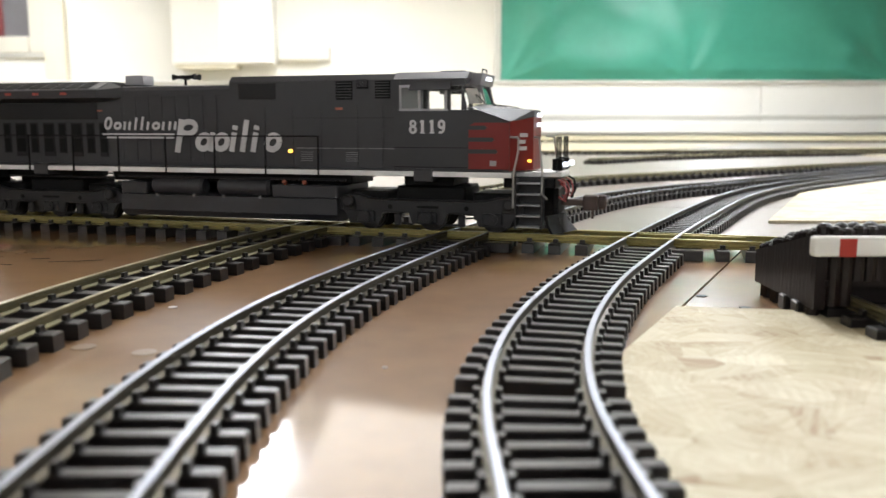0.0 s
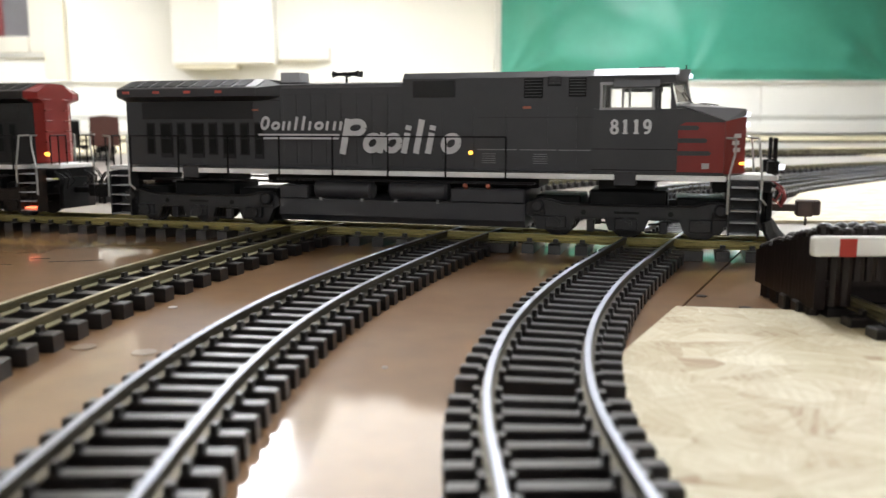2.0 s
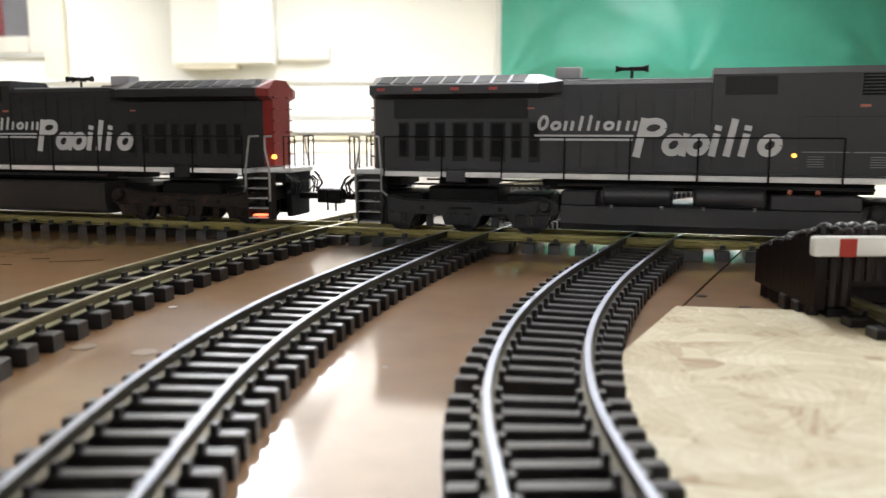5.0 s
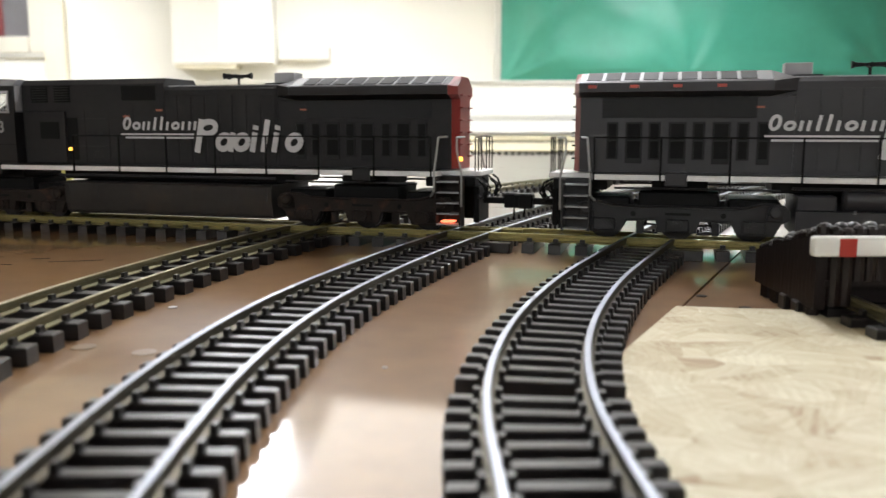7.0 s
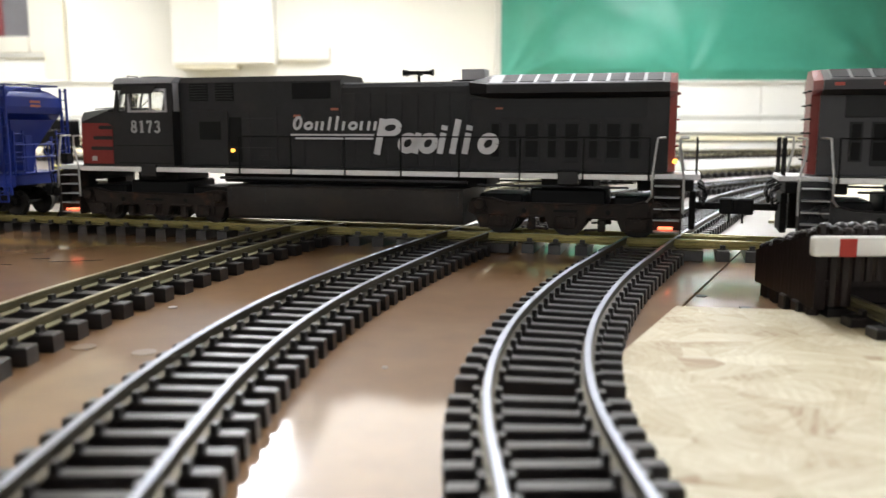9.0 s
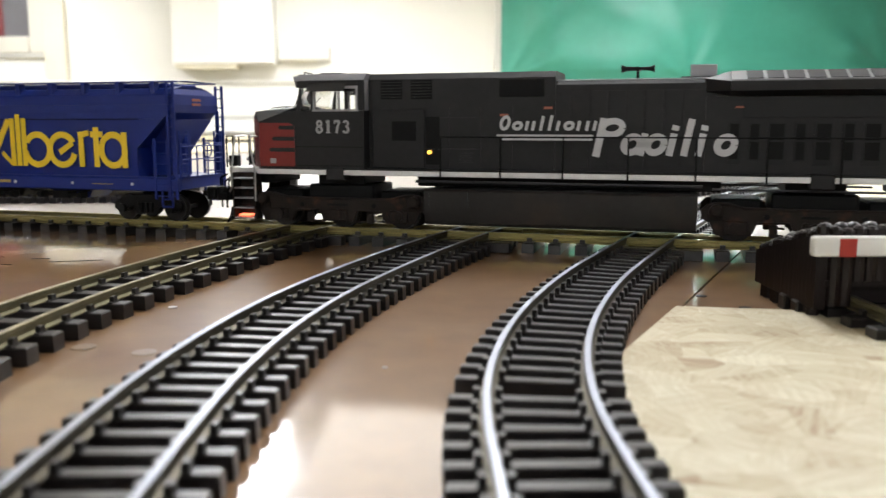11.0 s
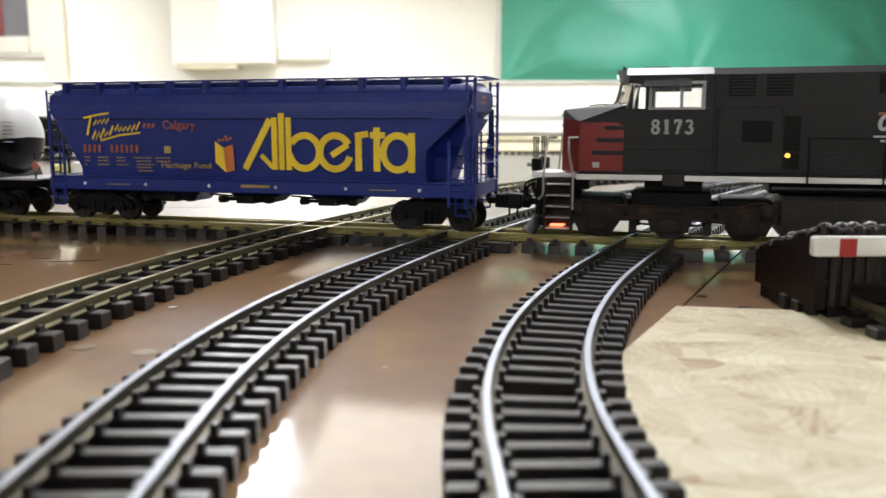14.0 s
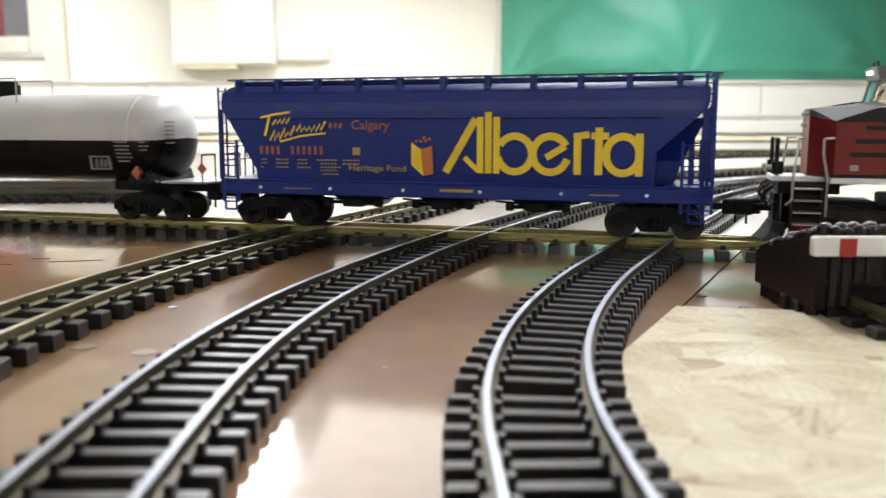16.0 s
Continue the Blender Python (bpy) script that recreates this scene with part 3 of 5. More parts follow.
main_track = track("straight main track with brass rails crossing the curved tracks", main_line, 0.0285, TIE_WIDE, "brass_main_side", "brass_main", skip=at_crossing)
for c in CROSSINGS:
    for off, half in ((-0.043, 0.050), (-0.0125, 0.046), (0.0125, 0.046), (0.043, 0.050)):
        ob = part("crossing_timber", rbox(-half, half, off - 0.0062, off + 0.0062, 0.0, 0.0110, 0.0008), "tie", main_track)
        ob.matrix_basis = pose(c[0], c[1], 0, 0, 0, -LINE_TURN)

for gs in (-0.245, 0.035, 0.275):
    for off in (0.0165, -0.0165):
        gp = route(gs * TRAIN_DIR[0] - 0.055 * TRAIN_DIR[0], LINE_Y + (gs - 0.055) * TRAIN_DIR[1], -LINE_TURN, [(0.11, 0.0)], 0.05)
        ob = new("guard_rail", rail_mesh(gp, off, "brass_main_side", "brass_main", 0.0008))
        ob.parent = main_track
siding = both_ways(0.305, 0.66, 270.5, [(0.001, 0)], [(0.2, 0.15), (0.5, 0.5)])
track("short siding track with brass rails ending at a buffer stop", siding, 0.031, TIE_WIDE, "brass_side", "brass", first=0.06)

# tracks far back
back_a = both_ways(1.0, 4.05, 14, [(1.3, 0.32)], [(3.5, 0.03)])
back_b = both_ways(0.55, 3.0, 52, [(0.01, 0)], [(1.2, -0.45), (3.5, -0.03)])
back_c = route(-5.0, 7.2, -1.0, [(12.0, -0.005)], 0.05)
back_d = route(-1.25, 1.458, 4.3, [(0.75, 0.01)], 0.05)
back_g = route(-1.25, 1.593, 4.3, [(0.75, 0.01)], 0.05)
back_e = route(-5.0, 3.3, 0.0, [(3.60, 0.0)], 0.05)
back_f = route(-1.310, 3.22, 111.9, [(1.6, 0.0)], 0.05)
back_h = route(-1.25, 1.728, 4.3, [(0.75, 0.01)], 0.05)
for r in (back_a, back_b, back_c, back_e, back_f):
    track("distant track with dark sleepers and dull rails", r, 0.031, TIE_WIDE, "brass_side", "brass")
for r in (back_d, back_g, back_h):
    track("storage track with close dark sleepers and browned rails", r, 0.0215, TIE_WIDE, "rail_side", "rail_side")


# ---- buffer stop ----
def buffer_stop():
    t = thing("buffer_stop", "dark brown palisade buffer stop with a white beam and red square", "buffer stop", m=pose(0, 0, 0.0))
    rnd = random.Random(5)

    def stake(x, y, h, r, foot=0.0):
        bm = bmesh.new()
        cyl(bm, (x, y, foot), (x, y, h - 0.002), r, 8)
        cyl(bm, (x, y, h - 0.002), (x, y, h), r, 8, r * 0.6)
        part("stake", bm, "stake", t)
    n = 16
    for side in (0.2605, 0.3495):
        for i in range(n):
            k = i / (n - 1)
            y = 0.665 - 0.100 * k
            h = 0.041 + 0.027 * k + rnd.uniform(-0.0015, 0.0015)
            stake(side + rnd.uniform(-0.0006, 0.0006), y, h, 0.0045, 0.0 if i % 3 else 0.012)
    for i in range(10):
        stake(0.2685 + 0.0081 * i, 0.563 + rnd.uniform(-0.001, 0.001), 0.0675 + rnd.uniform(-0.001, 0.001), 0.0047, 0.0125 if i < 2 or i > 7 else 0.030)
    for q in (0.2605, 0.3495):
        bm = bmesh.new()
        wall = [(0.5605, 0.010), (0.669, 0.010), (0.669, 0.0362), (0.5605, 0.0628)]
        va = [bm.verts.new((q - 0.0050, y, z)) for y, z in wall]
        vb = [bm.verts.new((q + 0.0030, y, z)) for y, z in wall]
        bm.faces.new(va)
        bm.faces.new(vb[::-1])
        for i in range(4):
            bm.faces.new((va[i], va[(i + 1) % 4], vb[(i + 1) % 4], vb[i]))
        bmesh.ops.recalc_face_normals(bm, faces=bm.faces[:])
        part("side_wall", bm, "stake", t)
    for y in (0.580, 0.602):
        ob = part("sleeper_end", rbox(0.2525, 0.2680, y, y + 0.0115, 0.0002, 0.0115, 0.001), "tie", t, "dark sleeper end")
    part("rear_wall", rbox(0.263, 0.347, 0.575, 0.579, 0.012, 0.060), "stake", t)
    fill = bmesh.new()
    for i in range(9):
        for j in range(10):
            x, y = 0.267 + i * 0.0095 + rnd.uniform(-0.002, 0.002), 0.572 + j * 0.0098 + rnd.uniform(-0.002, 0.002)
            z = 0.066 - 0.0255 * j / 10
            bmesh.ops.create_icosphere(fill, subdivisions=2, radius=rnd.uniform(0.0045, 0.0066), matrix=Matrix.Translation((x, y, z - 0.002)))
    tagged(smooth(part("filling", fill, "tie", t, "heap of glossy dark brown lumps")), kind="stuff")
    bm = rbox(0.2478, 0.3622, 0.548, 0.5565, 0.0487, 0.0625)
    bmesh.ops.bevel(bm, geom=bm.edges[:], offset=0.0022, segments=3, affect="EDGES", profile=0.5)
    beam = smooth(part("beam", bm, "plank", t, "white beam with rounded ends"))
    part("red_square", rbox(0.2648, 0.2762, 0.5475, 0.5479, 0.0489, 0.0612), "red", beam, "red painted square")
    part("lower_rail", rbox(0.262, 0.348, 0.560, 0.5645, 0.0265, 0.0305), "stake", t)


buffer_stop()


# ---- rolling stock ----
def wheelset(parent, x, r=0.0158, mat="wheel"):
    """An axle with two flanged wheels; its own axis is its middle."""
    bm = bmesh.new()
    cyl(bm, (0, -0.026, 0), (0, 0.026, 0), 0.0025, 8)
    for s in (-1, 1):
        cyl(bm, (0, s * 0.0212, 0), (0, s * 0.0275, 0), r, 24)
        cyl(bm, (0, s * 0.0198, 0), (0, s * 0.0212, 0), r + 0.0018, 24)
        cyl(bm, (0, s * 0.0275, 0), (0, s * 0.0281, 0), r * 0.42, 12)
        for k in range(4):
            a = k * math.pi / 2
            cyl(bm, (r * 0.62 * math.cos(a), s * 0.0275, r * 0.62 * math.sin(a)), (r * 0.62 * math.cos(a), s * 0.0279, r * 0.62 * math.sin(a)), r * 0.13, 6)
    ob = smooth(part("wheelset", bm, mat, parent), 30)
    ob.location = (x, 0, r)
    ob["radius"] = r
    return ob


def coupler(parent, x, s, z=0.034, mat="soot"):
    bm = bmesh.new()
    box(bm, min(x, x + s * 0.026), max(x, x + s * 0.026), -0.004, 0.004, z - 0.004, z + 0.003, 0.0008)
    box(bm, min(x + s * 0.024, x + s * 0.040), max(x + s * 0.024, x + s * 0.040), -0.011, 0.006, z - 0.0085, z + 0.0080, 0.0015)
    box(bm, min(x + s * 0.036, x + s * 0.048), max(x + s * 0.036, x + s * 0.048), -0.001, 0.010, z - 0.008, z + 0.0075, 0.0015)
    cyl(bm, (x + s * 0.034, -0.003, z - 0.018), (x + s * 0.034, -0.003, z - 0.006), 0.0012, 6)
    part("coupler", bm, mat, parent, "rust brown knuckle coupler" if mat == "coupler" else "black knuckle coupler")


def loco_truck(parent, x, mat):
    """Three-axle truck: two cast side frames with a swept top, three pedestals and open bays between."""
    for s in (-1, 1):
        bm = bmesh.new()
        y0, y1 = sorted((s * 0.037, s * 0.0425))
        top = [(-0.106, 0.033), (-0.101, 0.0385), (-0.090, 0.0405), (-0.080, 0.0400), (-0.066, 0.0362), (-0.040, 0.0355), (0.040, 0.0355), (0.066, 0.0362), (0.080, 0.0400), (0.090, 0.0405), (0.101, 0.0385), (0.106, 0.033)]
        low = [(0.106, 0.024), (0.098, 0.020), (0.092, 0.0075), (0.058, 0.0075), (0.053, 0.0190), (0.022, 0.0205), (0.018, 0.0085), (-0.018, 0.0085), (-0.022, 0.0205), (-0.053, 0.0190), (-0.058, 0.0075), (-0.092, 0.0075), (-0.098, 0.020), (-0.106, 0.024)]
        prism(bm, [(x + a, b) for a, b in top + low], y0, y1)
        frame_part = part("side_frame", bm, mat, parent)
        # raised lip along the swept top
        lip = bmesh.new()
        wire(lip, [(x + a, s * 0.0430, b - 0.0008) for a, b in top[1:-1]], 0.0013)
        wire(lip, [(x + a, s * 0.0428, 0.0215) for a in (-0.052, -0.023)], 0.0009)
        wire(lip, [(x + a, s * 0.0428, 0.0215) for a in (0.023, 0.052)], 0.0009)
        part("frame_lip", lip, mat, frame_part)
        for ax in (-0.073, 0.0, 0.073):
            j = bmesh.new()
            p0, p1 = sorted((s * 0.0425, s * 0.0445))
            box(j, x + ax - 0.0115, x + ax + 0.0115, p0, p1, 0.0090, 0.0225, 0.0014)
            cyl(j, (x + ax, s * 0.0445, 0.0160), (x + ax, s * 0.0470, 0.0160), 0.0062, 14)
            cyl(j, (x + ax, s * 0.0470, 0.0160), (x + ax, s * 0.0478, 0.0160), 0.0030, 8)
            for bx in (-0.008, 0.008):
                cyl(j, (x + ax + bx, s * 0.0445, 0.0200), (x + ax + bx, s * 0.0452, 0.0200), 0.0011, 6)
            part("axle_box", j, mat, frame_part)
        p0, p1 = sorted((s * 0.0426, s * 0.0429))
        # slot and holes are dark patches painting shade onto the solid casting
        part("frame_slot", rbox(x - 0.0125, x + 0.0125, p0, p1, 0.0262, 0.0288), "soot", frame_part)
        for ax in (-0.044, 0.044):
            part("frame_hole", cyl(bmesh.new(), (x + ax, s * 0.0424, 0.0270), (x + ax, s * 0.0429, 0.0270), 0.0028, 8), "soot", frame_part)
        for ax in (-0.092, 0.092):
            c = bmesh.new()
            cyl(c, (x + ax, s * 0.0425, 0.0325), (x + ax, s * 0.0500, 0.0325), 0.0066, 14)
            cyl(c, (x + ax, s * 0.0500, 0.0325), (x + ax, s * 0.0515, 0.0325), 0.0066, 14, 0.0045)
            box(c, x + ax - 0.008, x + ax + 0.008, *sorted((s * 0.0425, s * 0.0450)), 0.0225, 0.0300, 0.001)
            smooth(part("brake_cylinder", c, mat, frame_part), 35)
        for ax in (-0.037, 0.037):
            sh = bmesh.new()
            box(sh, x + ax - 0.004, x + ax + 0.004, *sorted((s * 0.033, s * 0.038)), 0.0060, 0.0190, 0.0008)
            wire(sh, [(x + ax, s * 0.0355, 0.0085), (x + ax + (0.018 if ax < 0 else -0.018), s * 0.0355, 0.0070)], 0.0012)
            part("brake_shoe", sh, mat, frame_part)
    core = bmesh.new()
    box(core, x - 0.040, x + 0.040, -0.032, 0.032, 0.030, 0.0500, 0.002)
    for a, b in ((-0.096, -0.048), (0.048, 0.096)):
        box(core, x + a, x + b, -0.032, 0.032, 0.026, 0.0435, 0.002)
    part("bolster", core, "soot", parent)
    return [wheelset(parent, x + ax, 0.0172) for ax in (-0.073, 0.0, 0.073)]


def roman_number(text, mat, parent, x, y, z, height, width):
    """A painted number with serifs: digits of bars, rings and arcs on the plane y, from x, standing on z."""
    bm = bmesh.new()
    step = width / len(text)
    w, h = step * 0.74, height
    bold = height * 0.20
    for i, ch in enumerate(text):
        c = x + step * (i + 0.5)

        def line(pts, wd=bold, lift=0.0):
            stroke(bm, [(c + a * w, z + b * h) for a, b in pts], wd, y - lift)
        if ch == "1":
            line([(0, 0), (0, 1)], bold * 1.15)
            line([(-0.34, 0.05), (0.34, 0.05)], bold * 0.5, 0.0002)
            line([(-0.32, 0.84), (0.0, 0.94)], bold * 0.6, 0.0002)
        elif ch == "8":
            stroke(bm, arc(c, z + h * 0.74, w * 0.33, h * 0.20, 0, 360, 20), bold * 0.85, y)
            stroke(bm, arc(c, z + h * 0.28, w * 0.39, h * 0.225, 0, 360, 20), bold * 0.95, y - 0.0002)
        elif ch == "9":
            stroke(bm, arc(c, z + h * 0.68, w * 0.36, h * 0.25, 0, 360, 20), bold, y)
            stroke(bm, arc(c - w * 0.10, z + h * 0.52, w * 0.46, h * 0.45, 15, -120, 12), bold * 0.85, y - 0.0002)
        elif ch == "7":
            line([(-0.42, 0.92), (0.42, 0.92)], bold * 0.9)
            line([(0.36, 0.90), (0.06, 0.45), (-0.10, 0.0)], bold * 0.95, 0.0002)
            line([(-0.38, 0.95), (-0.38, 0.72)], bold * 0.5, 0.0003)
        elif ch == "3":
            stroke(bm, arc(c - w * 0.04, z + h * 0.73, w * 0.34, h * 0.20, 160, -90, 14), bold * 0.8, y)
            stroke(bm, arc(c - w * 0.04, z + h * 0.28, w * 0.40, h * 0.225, 90, -160, 14), bold * 0.9, y - 0.0002)
    return part("road_number", bm, mat, parent, "white painted road number")


def loco_emblem(parent, turn, y, shift):
    """The white company mark as plain slanted bars and rings in two rows over a double line."""
    sl = 0.20
    bm = bmesh.new()
    x = -0.1974 + shift

    def bar(bx, z0, z1, width):
        stroke(bm, [(x + bx, z0), (x + bx, z1)], width, y, slant=sl)

    def ring(cx, cz, rx, rz, width, lift=0.0):
        stroke(bm, arc(x + cx, cz, rx, rz, 0, 360, 22), width, y - lift, slant=sl)

    # small row: rings and short slanted bars
    for cx, rx, top in ((0.0055, 0.0042, 0.1272), (0.0195, 0.0042, 0.1212), (0.0740, 0.0042, 0.1212)):
        ring(cx, (0.1112 + top) / 2, rx, (top - 0.1112) / 2 - 0.0016, 0.0033)
    for bx, top in ((0.0295, 0.1212), (0.0365, 0.1212), (0.0450, 0.1262), (0.0540, 0.1270), (0.0625, 0.1212), (0.0840, 0.1212), (0.0930, 0.1212), (0.1005, 0.1212)):
        bar(bx, 0.1112, top, 0.0032)
    # double line
    stroke(bm, [(x - 0.001, 0.1058), (x + 0.101, 0.1058)], 0.0026, y, slant=sl)
    stroke(bm, [(x + 0.006, 0.1020), (x + 0.101, 0.1020)], 0.0022, y, slant=sl)
    # large row: heavy rings and bars of uneven height
    bar(0.1085, 0.0845, 0.1240, 0.0076)
    ring(0.1190, 0.1140, 0.0100, 0.0070, 0.0066, 0.0002)
    for cx in (0.1425, 0.1660, 0.2335):
        ring(cx, 0.0972, 0.0080, 0.0080, 0.0070)
    for bx, top in ((0.1530, 0.1085), (0.1815, 0.1085), (0.1955, 0.1230), (0.2095, 0.1085)):
        bar(bx, 0.0860, top, 0.0068)
    for bx in (0.1815, 0.2095):
        bar(bx, 0.1115, 0.1165, 0.0068)
    ob = part("company_mark", bm, "white", parent, "white slanted company mark")
    ob.matrix_basis = turn


def locomotive(label, near, body_mat, truck_mat, number, m):
    """A six-axle road locomotive, nose towards +x; near: the side (-1 or 1) that carries the lettering."""
    t = thing("locomotive", label, "model locomotive", "diesel locomotives", m=m)
    turn = Matrix.Identity(4) if near < 0 else Matrix.Rotation(math.pi, 4, "Z")
    # frame and walkway
    for fa, fb in ((-0.384, -0.328), (-0.283, -0.228), (-0.168, 0.152), (0.215, 0.272), (0.328, 0.384)):
        part("frame_beam", rbox(fa, fb, -0.034, 0.034, 0.0502, 0.0615, 0.001), "soot", t)
    part("walkway", rbox(-0.345, 0.340, -0.053, 0.053, 0.0617, 0.0672, 0.0006), "sill", t, "off white walkway edge")
    deck = rbox(-0.342, 0.338, -0.0515, 0.0515, 0.0674, 0.0686)
    part("deck", deck, body_mat, t)
    for s in (-1, 1):
        part("end_deck", rbox(min(s * 0.341, s * 0.390), max(s * 0.341, s * 0.390), -0.030, 0.030, 0.0620, 0.0675, 0.0008), "sill", t)
    for bx in (-0.270, 0.232):
        part("jacking_pad", rbox(bx, bx + 0.022, -0.0537, 0.0537, 0.0560, 0.0700, 0.001), body_mat, t)
    # long hood
    bm = bmesh.new()
    drawn(bm, [(-0.0340, 0.0687), (0.0340, 0.0687), (0.0340, 0.1585), (0.0300, 0.1625), (-0.0300, 0.1625), (-0.0340, 0.1585)], -0.150, 0.0)
    hood = part("engine_hood", bm, body_mat, t)
    # pale grey puts the glare of the overhead lamps into the roof's colour
    part("hood_roof", rbox(-0.152, -0.001, -0.028, 0.028, 0.1627, 0.1640, 0.0005), "grey_roof", t, "hood roof in pale grey for its overhead glare")
    for s in (-1, 1):
        a, b = sorted((s * 0.0342, s * 0.0348))
        for i in range(8):
            part("hood_door", rbox(-0.146 + i * 0.0185, -0.1295 + i * 0.0185, a, b, 0.073, 0.152, 0.0002), body_mat, hood)
    # tall middle hood
    bm = bmesh.new()
    drawn(bm, [(-0.0355, 0.0688), (0.0355, 0.0688), (0.0355, 0.1665), (0.0290, 0.1730), (-0.0290, 0.1730), (-0.0355, 0.1665)], 0.0002, 0.2085)
    tall = part("equipment_hood", bm, body_mat, t)
    for s in (-1, 1):
        a, b = sorted((s * 0.0357, s * 0.0362))
        g = bmesh.new()
        box(g, 0.012, 0.060, a, b, 0.1465, 0.1645, 0.0003)
        part("intake_grille", g, "panel_dark" if near < 0 else "soot", tall)
        for gx, gw, gz0, gz1 in ((0.135, 0.020, 0.145, 0.1655), (0.160, 0.014, 0.157, 0.1665), (0.182, 0.018, 0.146, 0.1655)) if near < 0 else ((0.135, 0.024, 0.145, 0.1655), (0.169, 0.025, 0.145, 0.1655)):
            part("louvre", rbox(gx, gx + gw, a, b, gz0, gz1, 0.0003), "soot", tall)
            sl = bmesh.new()
            for k in range(6):
                box(sl, gx + 0.001, gx + gw - 0.001, min(s * 0.0362, s * 0.0368), max(s * 0.0362, s * 0.0368), gz0 + 0.002 + k * (gz1 - gz0) / 6.5, gz0 + 0.003 + k * (gz1 - gz0) / 6.5)
            part("louvre_slats", sl, body_mat, tall)
        for sx0, sx1 in ((0.085, 0.128), (0.131, 0.170), (0.173, 0.206)):
            part("door_rail", rbox(sx0, sx1, a, b + 0.0006 if s > 0 else b, 0.0905, 0.0914), "truck" if near > 0 else "faint", tall, "thin grey rail over the lower doors")
        part("cornice", rbox(0.085, 0.208, a, b, 0.1245, 0.1254), "truck", tall)
        for sx in (0.045, 0.080, 0.115, 0.160, 0.190):
            part("panel_seam", rbox(sx, sx + 0.0009, a, b, 0.0705, 0.136), "soot" if s != near else body_mat, tall)
        for vx in (0.090, 0.146):
            lou = bmesh.new()
            for k in range(5):
                box(lou, vx, vx + 0.015, a, b, 0.0765 + k * 0.0024, 0.0771 + k * 0.0024)
            part("side_vent", lou, "faint" if near < 0 else "truck", tall)
        for wx, wz in ((0.134, 0.1340),) if near < 0 else ((0.050, 0.1262), (0.003, 0.1335)):
            part("warning_label", rbox(wx, wx + 0.009, a, b, wz, wz + 0.0026), "dull_orange", tall)
    # radiator section with wings
    bm = bmesh.new()
    drawn(bm, [(-0.0340, 0.0688), (0.0340, 0.0688), (0.0340, 0.145), (-0.0340, 0.145)], -0.3573, -0.1502)
    rad = part("radiator_cabin", bm, body_mat, t)
    wing = bmesh.new()
    drawn(wing, [(-0.0340, 0.1452), (0.0340, 0.1452), (0.051, 0.150), (0.051, 0.1590), (0.022, 0.1700), (-0.022, 0.1700), (-0.051, 0.1590), (-0.051, 0.150)], -0.3573, -0.172)
    lo = [(0.0340, 0.1452), (0.051, 0.150), (0.051, 0.159), (0.022, 0.170)]
    for s in (-1, 1):
        va = [wing.verts.new((-0.1718, s * y, z)) for y, z in lo]
        vb = [wing.verts.new((-0.148, s * 0.0330, z)) for z in (0.1455, 0.150, 0.158, 0.1625)]
        for i in range(3):
            wing.faces.new((va[i], va[i + 1], vb[i + 1], vb[i]))
    part("radiator_roof", wing, body_mat, rad)
    for s in (-1, 1):
        bm = bmesh.new()
        drawn(bm, [(s * 0.0490, 0.1596), (s * 0.0490, 0.1604), (s * 0.0225, 0.1704), (s * 0.0225, 0.1696)], -0.3515, -0.1730)
        part("screen_frame", bm, "mid_grey", rad, "mid grey radiator screen frame")
    for i in range(9):
        for s in (-1, 1):
            gx = -0.350 + i * 0.0185
            bm = bmesh.new()
            drawn(bm, [(s * 0.0470, 0.1606), (s * 0.0470, 0.1618), (s * 0.0245, 0.1703), (s * 0.0245, 0.1691)], gx, gx + 0.0150)
            part("radiator_screen", bm, "soot", rad)
    for s in (-1, 1):
        a, b = sorted((s * 0.0343, s * 0.0349))
        for i, (dx, dw) in enumerate(((-0.330, 0.012), (-0.311, 0.017), (-0.288, 0.012), (-0.268, 0.017), (-0.245, 0.012), (-0.226, 0.017), (-0.203, 0.012), (-0.184, 0.012))):
            part("radiator_door", rbox(dx, dx + dw, a, b, 0.082 - 0.004 * (i % 2), 0.120, 0.0002), "panel_dark", rad)
            bars = bmesh.new()
            box(bars, dx + 0.002, dx + dw - 0.002, *sorted((s * 0.0349, s * 0.0353)), 0.0835, 0.1005)
            box(bars, dx + 0.002, dx + dw - 0.002, *sorted((s * 0.0349, s * 0.0353)), 0.1025, 0.1180)
            part("door_mesh", bars, "soot", rad)
        # intake colour is darkened for the shadow under the radiator wing
        part("air_intake", rbox(-0.335, -0.185, a, b, 0.124, 0.1445, 0.0003), "panel_dark", rad)
        part("warning_label", rbox(-0.186, -0.178, a, b, 0.1335, 0.1355), "dull_orange", rad)
        y = s * 0.0512
        if s == near:
            for i in range(4) if near < 0 else ():
                mx = -0.348 + i * 0.0415
                part("marker", rbox(mx, mx + 0.0085, min(y, y + s * 0.0012), max(y, y + s * 0.0012), 0.1535, 0.1565), "marker", rad, "red marker lens")
    # scarlet rear end
    end = bmesh.new()
    drawn(end, [(-0.033, 0.0690), (0.033, 0.0690), (0.033, 0.145), (0.049, 0.1502), (0.049, 0.1588), (0.021, 0.1698), (-0.021, 0.1698), (-0.049, 0.1588), (-0.049, 0.1502), (-0.033, 0.145)], -0.3622, -0.3575)
    for v in end.verts:
        if v.co.x < -0.360:
            v.co.y *= 0.64
            v.co.x = -0.3640
    rear = part("rear_end", end, "scarlet", t, "scarlet rear end")
    for k in range(6):
        for s in (-1, 1):
            rungs = bmesh.new()
